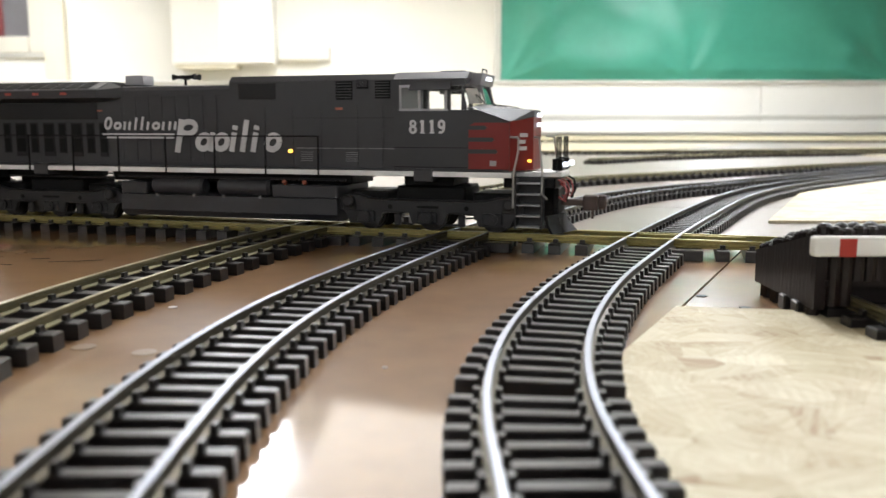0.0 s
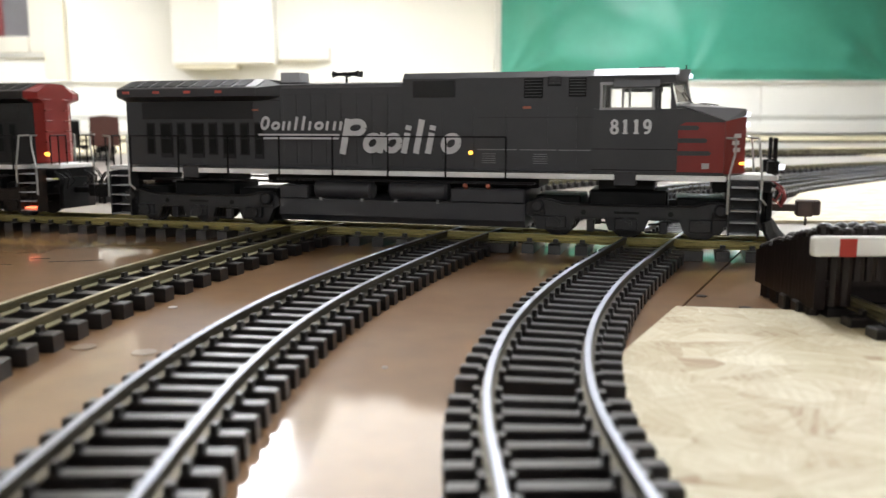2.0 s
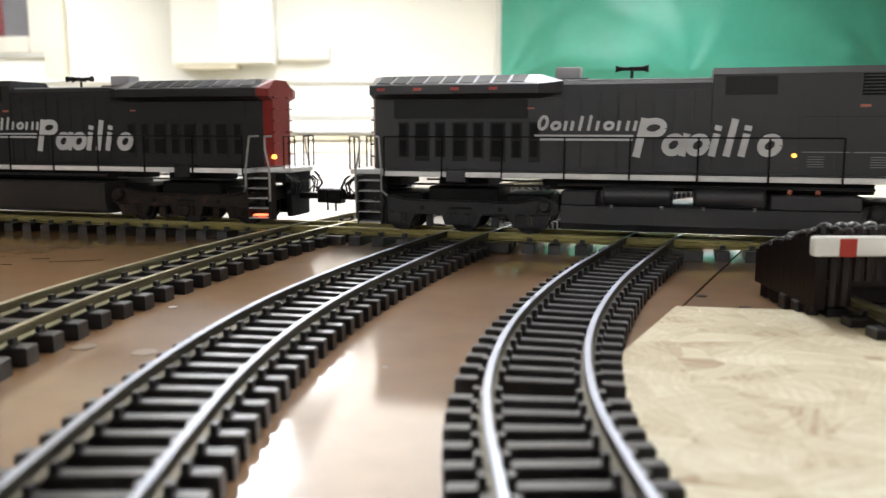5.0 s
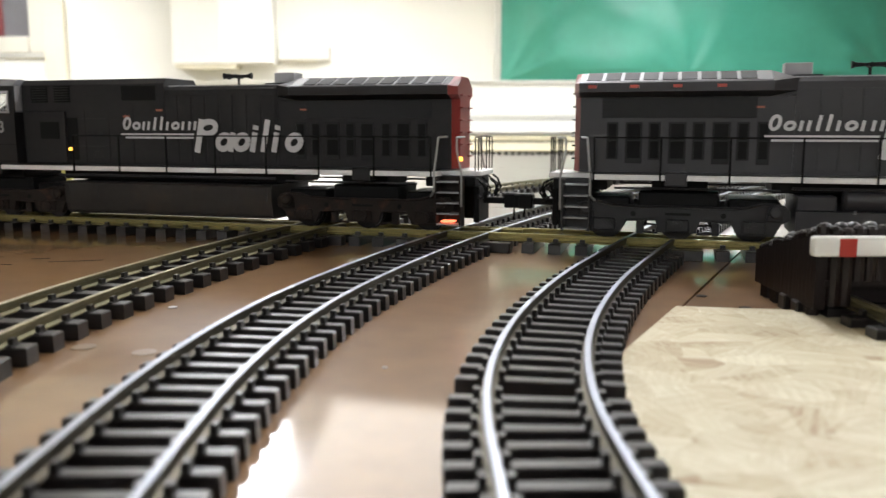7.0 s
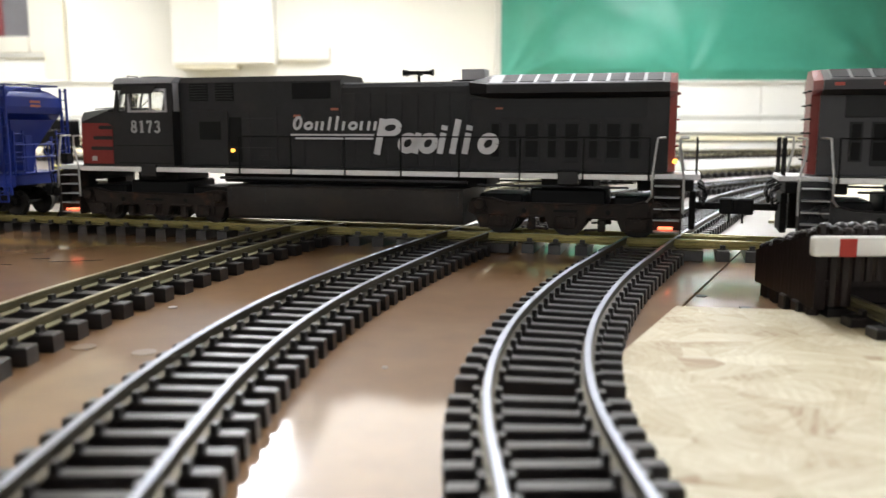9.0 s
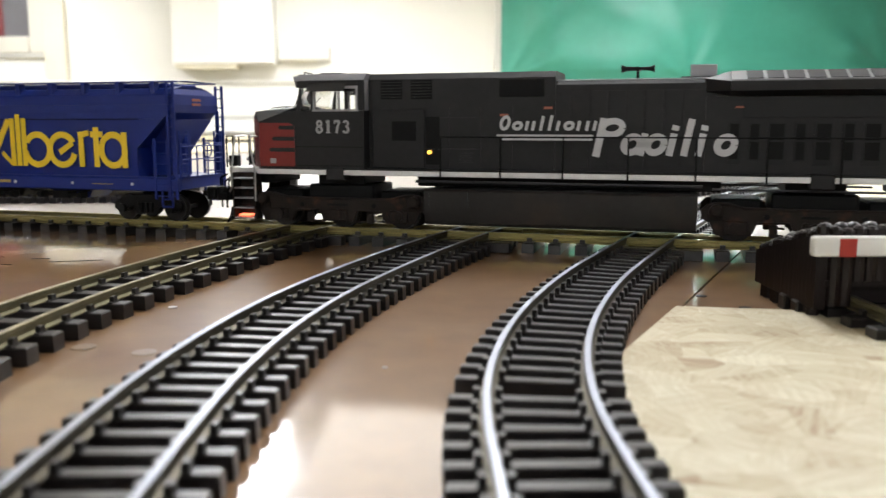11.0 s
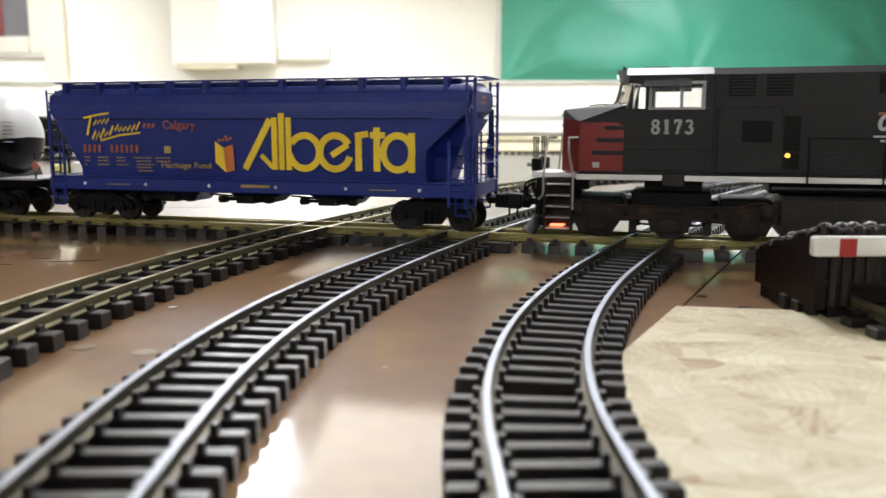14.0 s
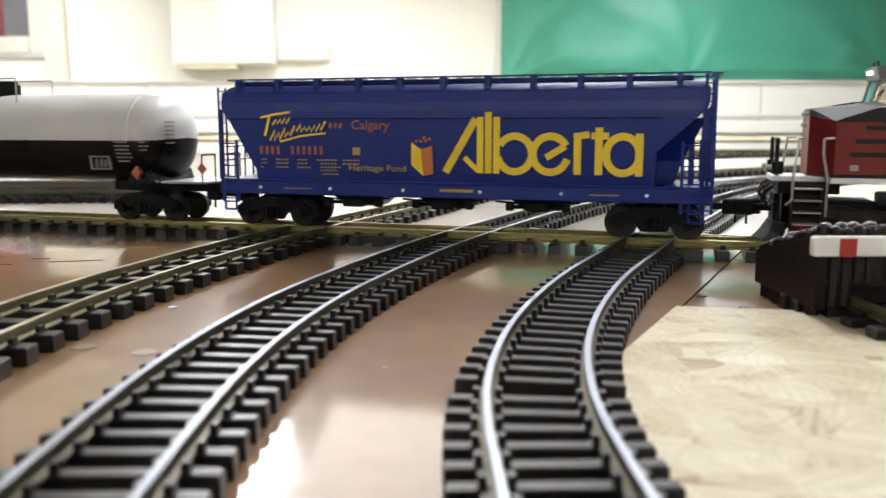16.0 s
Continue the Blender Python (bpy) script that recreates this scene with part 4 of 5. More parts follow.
            wire(rungs, [(-0.361, s * 0.012, 0.082 + k * 0.0135), (-0.3665, s * 0.012, 0.082 + k * 0.0135), (-0.3665, s * 0.022, 0.082 + k * 0.0135), (-0.361, s * 0.022, 0.082 + k * 0.0135)], 0.0008)
            part("grab_iron", rungs, "scarlet" if near > 0 else "soot", rear)
    # roof fittings
    ex = bmesh.new()
    box(ex, -0.160, -0.134, -0.011, 0.011, 0.1662, 0.1780, 0.0006)
    part("exhaust_pipe", ex, "grey_roof", t, "pale grey exhaust stack")
    part("stack_base", rbox(-0.170, -0.125, -0.018, 0.018, 0.1640, 0.1660, 0.0006), "soot", t)
    horn = bmesh.new()
    cyl(horn, (-0.081, 0, 0.164), (-0.081, 0, 0.173), 0.0016, 8)
    for dy, l in ((-0.005, 1), (0.0, -1), (0.005, 1)):
        cyl(horn, (-0.081 - l * 0.006, dy, 0.1755), (-0.081 + l * 0.012, dy, 0.1755), 0.0014, 10, 0.0022)
        cyl(horn, (-0.081 + l * 0.012, dy, 0.1755), (-0.081 + l * 0.017, dy, 0.1755), 0.0022, 10, 0.0040)
    cyl(horn, (-0.081, -0.008, 0.1750), (-0.081, 0.008, 0.1750), 0.0026, 8)
    smooth(part("horn", horn, "soot", t, "black three-chime air horn"))
    # cab
    wx0, wx1, wx2, wx3, wz0, wz1 = 0.2165, 0.2690, 0.2728, 0.2848, 0.1332, 0.1580
    cab = bmesh.new()
    prism(cab, [(0.209, 0.0688), (0.3375, 0.0688), (0.3375, 0.1205), (0.302, 0.1330), (0.209, 0.1330)], -0.050, 0.050)
    shell = part("cab", cab, body_mat, t)
    for s in (-1, 1):
        a, b = sorted((s * 0.047, s * 0.050))
        part("cab_pillar", rbox(0.209, wx0, a, b, 0.1331, 0.1658), body_mat, shell)
        part("cab_pillar", rbox(wx1, wx2, a, b, 0.1331, 0.1581), body_mat, shell)
        part("cab_pillar", prism(bmesh.new(), [(wx3, 0.1331), (0.2905, 0.1331), (0.2858, 0.1581), (wx3, 0.1581)], a, b), body_mat, shell)
        part("cab_lintel", prism(bmesh.new(), [(wx0 + 0.0002, 0.1583), (0.2897, 0.1583), (0.2885, 0.1658), (wx0 + 0.0002, 0.1658)], a, b), body_mat, shell)
    part("rear_bulkhead", rbox(0.2092, 0.2118, -0.0466, 0.0466, 0.1332, 0.1657), "grey_roof", shell, "pale grey rear cab wall")
    for s in (-1, 1):
        fr = bmesh.new()
        a, b = sorted((s * 0.0485, s * 0.0512))
        for q in ((wx0 - 0.001, wx1 + 0.001, wz0 - 0.0012, wz0 + 0.0012), (wx0 - 0.001, wx1 + 0.001, wz1 - 0.0012, wz1 + 0.0016)):
            box(fr, q[0], q[1], a, b, q[2], q[3])
        for qx in (wx0, wx0 + 0.0215, wx1 - 0.0016):
            box(fr, qx - 0.0008, qx + 0.0018, a, b, wz0 + 0.0013, wz1 - 0.0013)
        part("window_frame", fr, "grey_roof", shell, "pale grey cab window frame")
    for s in (-1, 1):
        for ga, gb in ((wx0, wx1), (wx2, wx3)):
            part("side_pane", rbox(ga, gb, s * 0.0480 - 0.0002, s * 0.0480 + 0.0002, wz0, wz1), "glass", shell).visible_shadow = False
    roof = bmesh.new()
    drawn(roof, [(-0.0505, 0.1660), (0.0505, 0.1660), (0.040, 0.1735), (-0.040, 0.1735)], 0.2088, 0.2915)
    part("cab_roof", roof, "cab_grey", shell, "mid grey cab roof")
    for s in (-1, 1):
        part("sunshade", drawn(bmesh.new(), [(s * 0.0508, 0.1632), (s * 0.0585, 0.1545), (s * 0.0585, 0.1536), (s * 0.0508, 0.1622)], 0.2290, 0.2740), body_mat, shell)
    vent = bmesh.new()
    cyl(vent, (0.235, 0.01, 0.1735), (0.235, 0.01, 0.1755), 0.005, 10)
    box(vent, 0.250, 0.278, -0.012, 0.012, 0.1735, 0.1765, 0.001)
    wire(vent, [(0.298, -0.01, 0.1735), (0.298, -0.01, 0.1775), (0.298, 0.01, 0.1775), (0.298, 0.01, 0.1735)], 0.0007)
    part("roof_vents", vent, "soot", shell)
    # front: windscreen wall, headlight bar, nose
    brow = bmesh.new()
    prism(brow, [(0.2860, 0.1600), (0.3000, 0.1600), (0.3030, 0.1722), (0.2917, 0.1722)], -0.030, 0.030)
    part("headlight_box", brow, "cab_grey", shell)
    plan = [(0.2898, -0.0466), (0.3050, -0.020), (0.3050, 0.020), (0.2898, 0.0466)]
    for (ax, ay), (bx, by) in zip(plan, plan[1:]):
        pane = bmesh.new()
        foot, head, thin = 0.1350, 0.1605, 0.0004
        ring_a = [pane.verts.new(p) for p in ((ax, ay, foot), (bx, by, foot + 0.001), (bx - 0.008, by, head), (ax - 0.006, ay, head))]
        ring_b = [pane.verts.new((v.co.x - thin, v.co.y, v.co.z)) for v in ring_a]
        pane.faces.new(ring_a)
        pane.faces.new(ring_b[::-1])
        for i in range(4):
            pane.faces.new((ring_a[i], ring_b[i], ring_b[(i + 1) % 4], ring_a[(i + 1) % 4]))
        part("windscreen", pane, "glass", shell).visible_shadow = False
        rim = bmesh.new()
        wire(rim, [(ax, ay, foot), (bx, by, foot + 0.001), (bx - 0.008, by, head), (ax - 0.006, ay, head), (ax, ay, foot)], 0.0010)
        part("windscreen_frame", rim, "cab_grey", shell)
    for s in (-1, 1):
        wip = bmesh.new()
        wire(wip, [(0.304, s * 0.014, 0.1375), (0.318, s * 0.020, 0.1385), (0.330, s * 0.034, 0.1365)], 0.0006)
        wire(wip, [(0.306, s * 0.022, 0.1385), (0.296, s * 0.030, 0.1500)], 0.0006)
        part("wiper", wip, "soot", shell)
    nose = bmesh.new()
    base = [(0.3376, -0.050), (0.3376, 0.050), (0.358, 0.024), (0.358, -0.024)]
    lo_ = [nose.verts.new((x, y, 0.0690)) for x, y in base]
    hi_ = [nose.verts.new((x, y, z)) for (x, y), z in zip(base, (0.1204, 0.1204, 0.1255, 0.1255))]
    nose.faces.new(lo_)
    nose.faces.new(hi_)
    for i in range(4):
        nose.faces.new((lo_[i], lo_[(i + 1) % 4], hi_[(i + 1) % 4], hi_[i]))
    nf = part("nose_front", nose, "scarlet", shell, "scarlet wedge nose")
    top = bmesh.new()
    a = [top.verts.new(p) for p in ((0.2962, -0.0495, 0.1355), (0.2962, 0.0495, 0.1355), (0.3385, 0.0495, 0.1206), (0.3585, 0.0235, 0.1262), (0.3585, -0.0235, 0.1262), (0.3385, -0.0495, 0.1206))]
    b = [top.verts.new((0.300, y, 0.1392)) for y in (-0.028, 0.028)]
    c = [top.verts.new((0.3575, y, 0.1330)) for y in (0.020, -0.020)]
    top.faces.new((a[0], b[0], c[1], a[5]))
    top.faces.new((a[1], a[2], c[0], b[1]))
    top.faces.new((b[0], b[1], c[0], c[1]))
    top.faces.new((a[5], c[1], a[4]))
    top.faces.new((a[2], a[3], c[0]))
    top.faces.new((a[3], a[4], c[1], c[0]))
    top.faces.new((a[0], a[1], b[1], b[0]))
    top.faces.new(a[::-1])
    part("nose_top", top, body_mat, shell)
    red = bmesh.new()
    y = near * 0.0502
    pts = [(0.2930, 0.1160), (0.2995, 0.1195), (0.3372, 0.1195), (0.3372, 0.0705), (0.2930, 0.0705)]
    prism(red, pts, min(y, y + near * 0.0004), max(y, y + near * 0.0004))
    flash = part("red_flash", red, "scarlet", shell, "scarlet flash on the cab side")
    bars = bmesh.new()
    for k, (bz, l) in enumerate(((0.1120, 0.018), (0.0995, 0.026), (0.0870, 0.030))):
        prism(bars, [(0.2931, bz), (0.2931 + l, bz), (0.2951 + l, bz + 0.0022), (0.2931 + l, bz + 0.0044), (0.2931, bz + 0.0044)], min(y + near * 0.0005, y + near * 0.0008), max(y + near * 0.0005, y + near * 0.0008))
    part("flash_stripes", bars, body_mat, flash)
    seam = bmesh.new()
    prism(seam, [(0.209, 0.0925), (0.292, 0.0925), (0.292, 0.0932), (0.209, 0.0932)], min(y, y + near * 0.0003), max(y, y + near * 0.0003))
    prism(seam, [(0.209, 0.0715), (0.292, 0.0715), (0.292, 0.0723), (0.209, 0.0723)], min(y, y + near * 0.0003), max(y, y + near * 0.0003))
    part("cab_seams", seam, "soot", shell)
    part("builder_plate", rbox(0.3165, 0.3235, min(y + near * 0.0005, y + near * 0.0012), max(y + near * 0.0005, y + near * 0.0012), 0.0740, 0.0795), "grey_roof", shell)
    ob = roman_number(number, "white" if near < 0 else "worn_white", shell, 0.2255 if near < 0 else -0.2675, -0.0503, 0.1080, 0.0144, 0.0430)
    ob.matrix_basis = turn
    loco_emblem(hood, turn, -0.0369, 0.0 if near < 0 else 0.115)
    # lamps
    for q in (-0.006, 0.006):
        part("headlight", cyl(bmesh.new(), (0.298, q, 0.1668), (0.3045, q, 0.1672), 0.0020, 12), "headlight", shell, "lit white headlight")
    for q in (-1, 1):
        low = cyl(bmesh.new(), (0.3572, 0.0, 0.1225 + q * 0.0052), (0.3625, 0.0, 0.1225 + q * 0.0052), 0.0022, 12)
        part("nose_light", low, "headlight" if near < 0 else "grey_roof", shell, "lit white nose light" if near < 0 else "unlit nose light")
        low = cyl(bmesh.new(), (0.3905, q * 0.024, 0.0755), (0.3955, q * 0.024, 0.0755), 0.0026, 12)
        part("ditch_light", low, "headlight" if near < 0 else "grey_roof", t, "lit white ditch light" if near < 0 else "unlit ditch light")
    for q in (-1, 1):
        part("lamp_housing", rbox(0.3795, 0.3904, q * 0.024 - 0.005, q * 0.024 + 0.005, 0.0690, 0.0815, 0.0008), "soot", t)
    mark = bmesh.new()
    for dx, z in ((0.002, 0.1065), (-0.001, 0.0995), (0.001, 0.0925)):
        stroke(mark, [(-0.0055 + dx, z), (0.0055 + dx, z)], 0.0040, 0.0)
    ob = part("nose_mark", mark, "white" if near < 0 else "scarlet", shell, "three short painted bars")
    ob.matrix_basis = Matrix.Translation((0.3484, near * 0.0376, 0.0)) @ Matrix.Rotation(radians(51.9 if near < 0 else 128.1), 4, "Z")
    amb = bmesh.new()
    ax = 0.078 if near < 0 else 0.137
    cyl(amb, (ax, near * 0.0362, 0.0875), (ax, near * 0.0395, 0.0875), 0.0021, 10)
    part("amber_lamp", amb, "amber", tall, "lit amber side lamp")
    if near > 0:
        part("battery_box", rbox(0.143, 0.203, 0.0363, 0.0385, 0.0700, 0.1340, 0.0005), body_mat, tall)
        part("box_hatch", rbox(0.152, 0.180, 0.0386, 0.0392, 0.1000, 0.1210), "soot", tall)
        # thin dark plate; the shade inside the recess is put into its colour
        part("lamp_recess", rbox(0.126, 0.1415, 0.0363, 0.0367, 0.0740, 0.1260), "soot", tall)
        amb2 = bmesh.new()
        cyl(amb2, (-0.360, 0.022, 0.0800), (-0.3665, 0.022, 0.0800), 0.0026, 10)
        part("rear_amber_lamp", amb2, "amber", rear, "lit amber rear lamp")
    else:
        amb2 = bmesh.new()
        cyl(amb2, (0.353, -0.029, 0.0790), (0.3570, -0.032, 0.0790), 0.0015, 10)
        part("nose_amber_lamp", amb2, "amber", shell, "lit amber nose lamp")
    # steps, hand rails, couplers, plough
    for s in (-1, 1):
        for q in (-1, 1):
            st = bmesh.new()
            xa, xb = sorted((s * 0.3445, s * 0.3720))
            for xx in (xa, xb):
                box(st, xx - 0.001, xx + 0.001, min(q * 0.036, q * 0.0525), max(q * 0.036, q * 0.0525), 0.0080, 0.0615)
            box(st, xa, xb, min(q * 0.035, q * 0.0362), max(q * 0.035, q * 0.0362), 0.0080, 0.0615)
            well = part("step_well", st, truck_mat, t)
            tr = bmesh.new()
            for k in range(5):
                z = 0.0095 + k * 0.0115
                box(tr, xa + 0.0012, xb - 0.0012, min(q * 0.038, q * 0.0532), max(q * 0.038, q * 0.0532), z, z + 0.0012)
            part("step_treads", tr, "grey_roof", well, "pale grey step edges")
            if q == near and not (near < 0 and s > 0) and not (near < 0 and s < 0):
                part("step_lamp", rbox(xa + 0.007, xb - 0.006, min(q * 0.040, q * 0.0525), max(q * 0.040, q * 0.0525), 0.0125, 0.0142, 0.0004), "steplight", well, "lit red step lamp")
            gr = bmesh.new()
            wire(gr, [(xa - 0.002, q * 0.0535, 0.030), (xa - 0.002, q * 0.0535, 0.066), (xa + 0.003, q * 0.0535, 0.090), (xa + 0.003, q * 0.0535, 0.104), (xa - 0.006, q * 0.0535, 0.1045)], 0.0012)
            wire(gr, [(xb + 0.006, q * 0.0500, 0.040), (xb + 0.001, q * 0.0535, 0.046), (xb + 0.001, q * 0.0535, 0.066), (xb - 0.003, q * 0.0500, 0.104), (xb - 0.010, q * 0.040, 0.1045)], 0.0012)
            part("grab_rail", gr, "steel", t, "bare steel grab rails")
        ex_ = s * 0.386
        for yy in (-0.026, 0.026):
            er = bmesh.new()
            wire(er, [(ex_, yy - 0.014, 0.0676), (ex_, yy - 0.014, 0.1040), (ex_, yy + 0.014, 0.1040), (ex_, yy + 0.014, 0.0676)], 0.0008)
            wire(er, [(ex_, yy, 0.0676), (ex_, yy, 0.1040)], 0.0009)
            part("end_rail", er, "soot", t)
        for k, yy in enumerate((-0.030, -0.022, 0.022, 0.030)):
            hose = bmesh.new()
            wire(hose, [(s * 0.388, yy, 0.056), (s * 0.396, yy, 0.050), (s * 0.394, yy + 0.002, 0.036)], 0.0011)
            part("brake_hose", hose, "pipe_red" if s > 0 and k == 0 else "soot", t)
        pl = bmesh.new()
        box(pl, min(s * 0.380, s * 0.3865), max(s * 0.380, s * 0.3865), -0.024, 0.024, 0.0100, 0.0500, 0.001)
        part("pilot_plate", pl, "soot", t)
        coupler(t, s * 0.3865, s, mat="coupler" if s > 0 and near < 0 else "soot")
        blade = bmesh.new()
        for q in (-1, 1) if s > 0 else ():
            rows = [[blade.verts.new((s * bx, q * by, bz)) for bx, by, bz in prof] for prof in
                    (((0.390, 0.0, 0.022), (0.396, 0.0, 0.012), (0.404, 0.0, 0.003)), ((0.386, 0.026, 0.022), (0.389, 0.026, 0.012), (0.395, 0.026, 0.003)), ((0.378, 0.048, 0.022), (0.380, 0.048, 0.012), (0.385, 0.048, 0.003)))]
            for ra, rb in zip(rows, rows[1:]):
                for i in range(2):
                    blade.faces.new((ra[i], ra[i + 1], rb[i + 1], rb[i]))
        solid = bmesh.ops.extrude_face_region(blade, geom=blade.faces[:])
        for v in [g for g in solid["geom"] if isinstance(g, bmesh.types.BMVert)]:
            v.co.x -= s * 0.003
        if s > 0:
            part("plough", blade, "soot", t, "dark wedge snow plough")
        for k, yy in enumerate((-0.040, -0.036, -0.015, 0.015, 0.036, 0.040)):
            cable = bmesh.new()
            wire(cable, [(s * 0.388, yy, 0.060), (s * 0.394, yy + 0.003, 0.056), (s * 0.397, yy - 0.002, 0.046), (s * 0.393, yy + 0.004, 0.038), (s * 0.389, yy, 0.042)], 0.0008)
            part("jumper_cable", cable, "pipe_red" if s > 0 and near < 0 and k < 4 else "soot", t)
    for s in (-1, 1):
        hr = bmesh.new()
        x0_, x1_, n = (-0.340, 0.120, 8)
        for k in range(n):
            px = x0_ + (x1_ - x0_) * k / (n - 1)
            wire(hr, [(px, s * 0.0545, 0.0600), (px, s * 0.0535, 0.1045)], 0.0010)
        wire(hr, [(x0_, s * 0.0535, 0.1045), (x1_, s * 0.0535, 0.1045)], 0.0008)
        part("hand_rail", hr, "soot", t)
    # fuel tank and air tanks
    tk = bmesh.new()
    if near < 0:
        sec = [(-0.049, 0.016), (-0.043, 0.0085), (0.043, 0.0085), (0.049, 0.016), (0.049, 0.034), (0.030, 0.036), (-0.030, 0.036), (-0.049, 0.034)]
        drawn(tk, sec, -0.146, 0.140)
        for xa, xb in ((-0.146, -0.110), (0.058, 0.140)):
            box(tk, xa, xb, -0.0485, 0.0485, 0.0342, 0.0495, 0.0015)
        tank = part("fuel_tank", tk, body_mat, t)
        for xa, xb in ((-0.104, -0.034), (-0.014, 0.054)):
            for q in (-1, 1):
                c = bmesh.new()
                cyl(c, (xa + 0.003, q * 0.0385, 0.0450), (xb - 0.003, q * 0.0385, 0.0450), 0.0112, 18)
                cyl(c, (xa, q * 0.0385, 0.0450), (xa + 0.003, q * 0.0385, 0.0450), 0.0085, 18, 0.0112)
                cyl(c, (xb - 0.003, q * 0.0385, 0.0450), (xb, q * 0.0385, 0.0450), 0.0112, 18, 0.0085)
                smooth(part("air_reservoir", c, body_mat, tank), 30)
        for fx in (-0.094, -0.044, -0.004, 0.044):
            for q in (-1, 1):
                part("tank_foot", rbox(fx - 0.0016, fx + 0.0016, *sorted((q * 0.0485, q * 0.0502)), 0.0325, 0.0362), "faint", tank, "small pale tank foot")
        va = bmesh.new()
        for vx in (0.075, 0.100):
            cyl(va, (vx, -0.047, 0.051), (vx, -0.050, 0.053), 0.0025, 8)
        part("filler_cap", va, "dull_orange", tank, "red filler caps")
    else:
        sec = [(-0.046, 0.012), (-0.042, 0.0085), (0.042, 0.0085), (0.046, 0.012), (0.0495, 0.028), (0.0495, 0.0455), (0.046, 0.0480), (-0.046, 0.0480), (-0.0495, 0.0455), (-0.0495, 0.028)]
        drawn(tk, sec, -0.146, 0.140)
        tank = smooth(part("fuel_tank", tk, "tank_dust", t), 30)
        for vx in (-0.141, 0.090, 0.134):
            part("tank_strap", rbox(vx, vx + 0.002, -0.0500, 0.0500, 0.029, 0.0450), "truck", tank)
    for q in (-1, 1):
        part("air_pipe", wire(bmesh.new(), [(-0.15, q * 0.046, 0.056), (0.15, q * 0.046, 0.056)], 0.0016), "truck", t)
        part("air_pipe", wire(bmesh.new(), [(-0.32, q * 0.040, 0.0530), (-0.16, q * 0.040, 0.0530)], 0.0012), "truck", t)
    wheels = loco_truck(t, -0.256, truck_mat) + loco_truck(t, 0.245, truck_mat)
    return t, wheels


def car_truck(parent, x, mat="soot"):
    """Two-axle freight truck with arch frames, springs and roller bearing caps."""
    for s in (-1, 1):
        bm = bmesh.new()
        y0, y1 = sorted((s * 0.031, s * 0.037))
        prism(bm, [(x + a, b) for a, b in ((-0.046, 0.022), (-0.040, 0.026), (-0.018, 0.033), (0.018, 0.033), (0.040, 0.026), (0.046, 0.022), (0.046, 0.014), (0.036, 0.012), (0.020, 0.018), (0.013, 0.008), (-0.013, 0.008), (-0.020, 0.018), (-0.036, 0.012), (-0.046, 0.014))], y0, y1)
        for ax in (-0.034, 0.034):
            cyl(bm, (x + ax, s * 0.036, 0.0155), (x + ax, s * 0.041, 0.0155), 0.0056, 12)
        for ax in (-0.007, 0.0, 0.007):
            cyl(bm, (x + ax, s * 0.0375, 0.0105), (x + ax, s * 0.0375, 0.023), 0.0031, 8)
        part("side_frame", bm, mat, parent)
    part("bolster", rbox(x - 0.010, x + 0.010, -0.030, 0.030, 0.018, 0.036, 0.001), mat, parent)
    return [wheelset(parent, x + ax, 0.0155) for ax in (-0.034, 0.034)]


def ladder(parent, mat, x0, x1, y, z0, z1, n, end=False, label=""):
    """Upright ladder on the side (y) or, with end, on the end at x0, between y and x1."""
    bm = bmesh.new()
    if end:
        for yy in (y, x1):
            box(bm, x0 - 0.0009, x0 + 0.0009, yy - 0.0009, yy + 0.0009, z0, z1)
        for k in range(n):
            z = z0 + 0.004 + (z1 - z0 - 0.008) * k / (n - 1)
            cyl(bm, (x0, y, z), (x0, x1, z), 0.0007, 6)
    else:
        for xx in (x0, x1):
            box(bm, xx - 0.0015, xx + 0.0015, y - 0.0010, y + 0.0010, z0, z1)
        for k in range(n):
            z = z0 + 0.004 + (z1 - z0 - 0.008) * k / (n - 1)
            cyl(bm, (x0, y, z), (x1, y, z), 0.0008, 6)
    return part("ladder", bm, mat, parent, label)


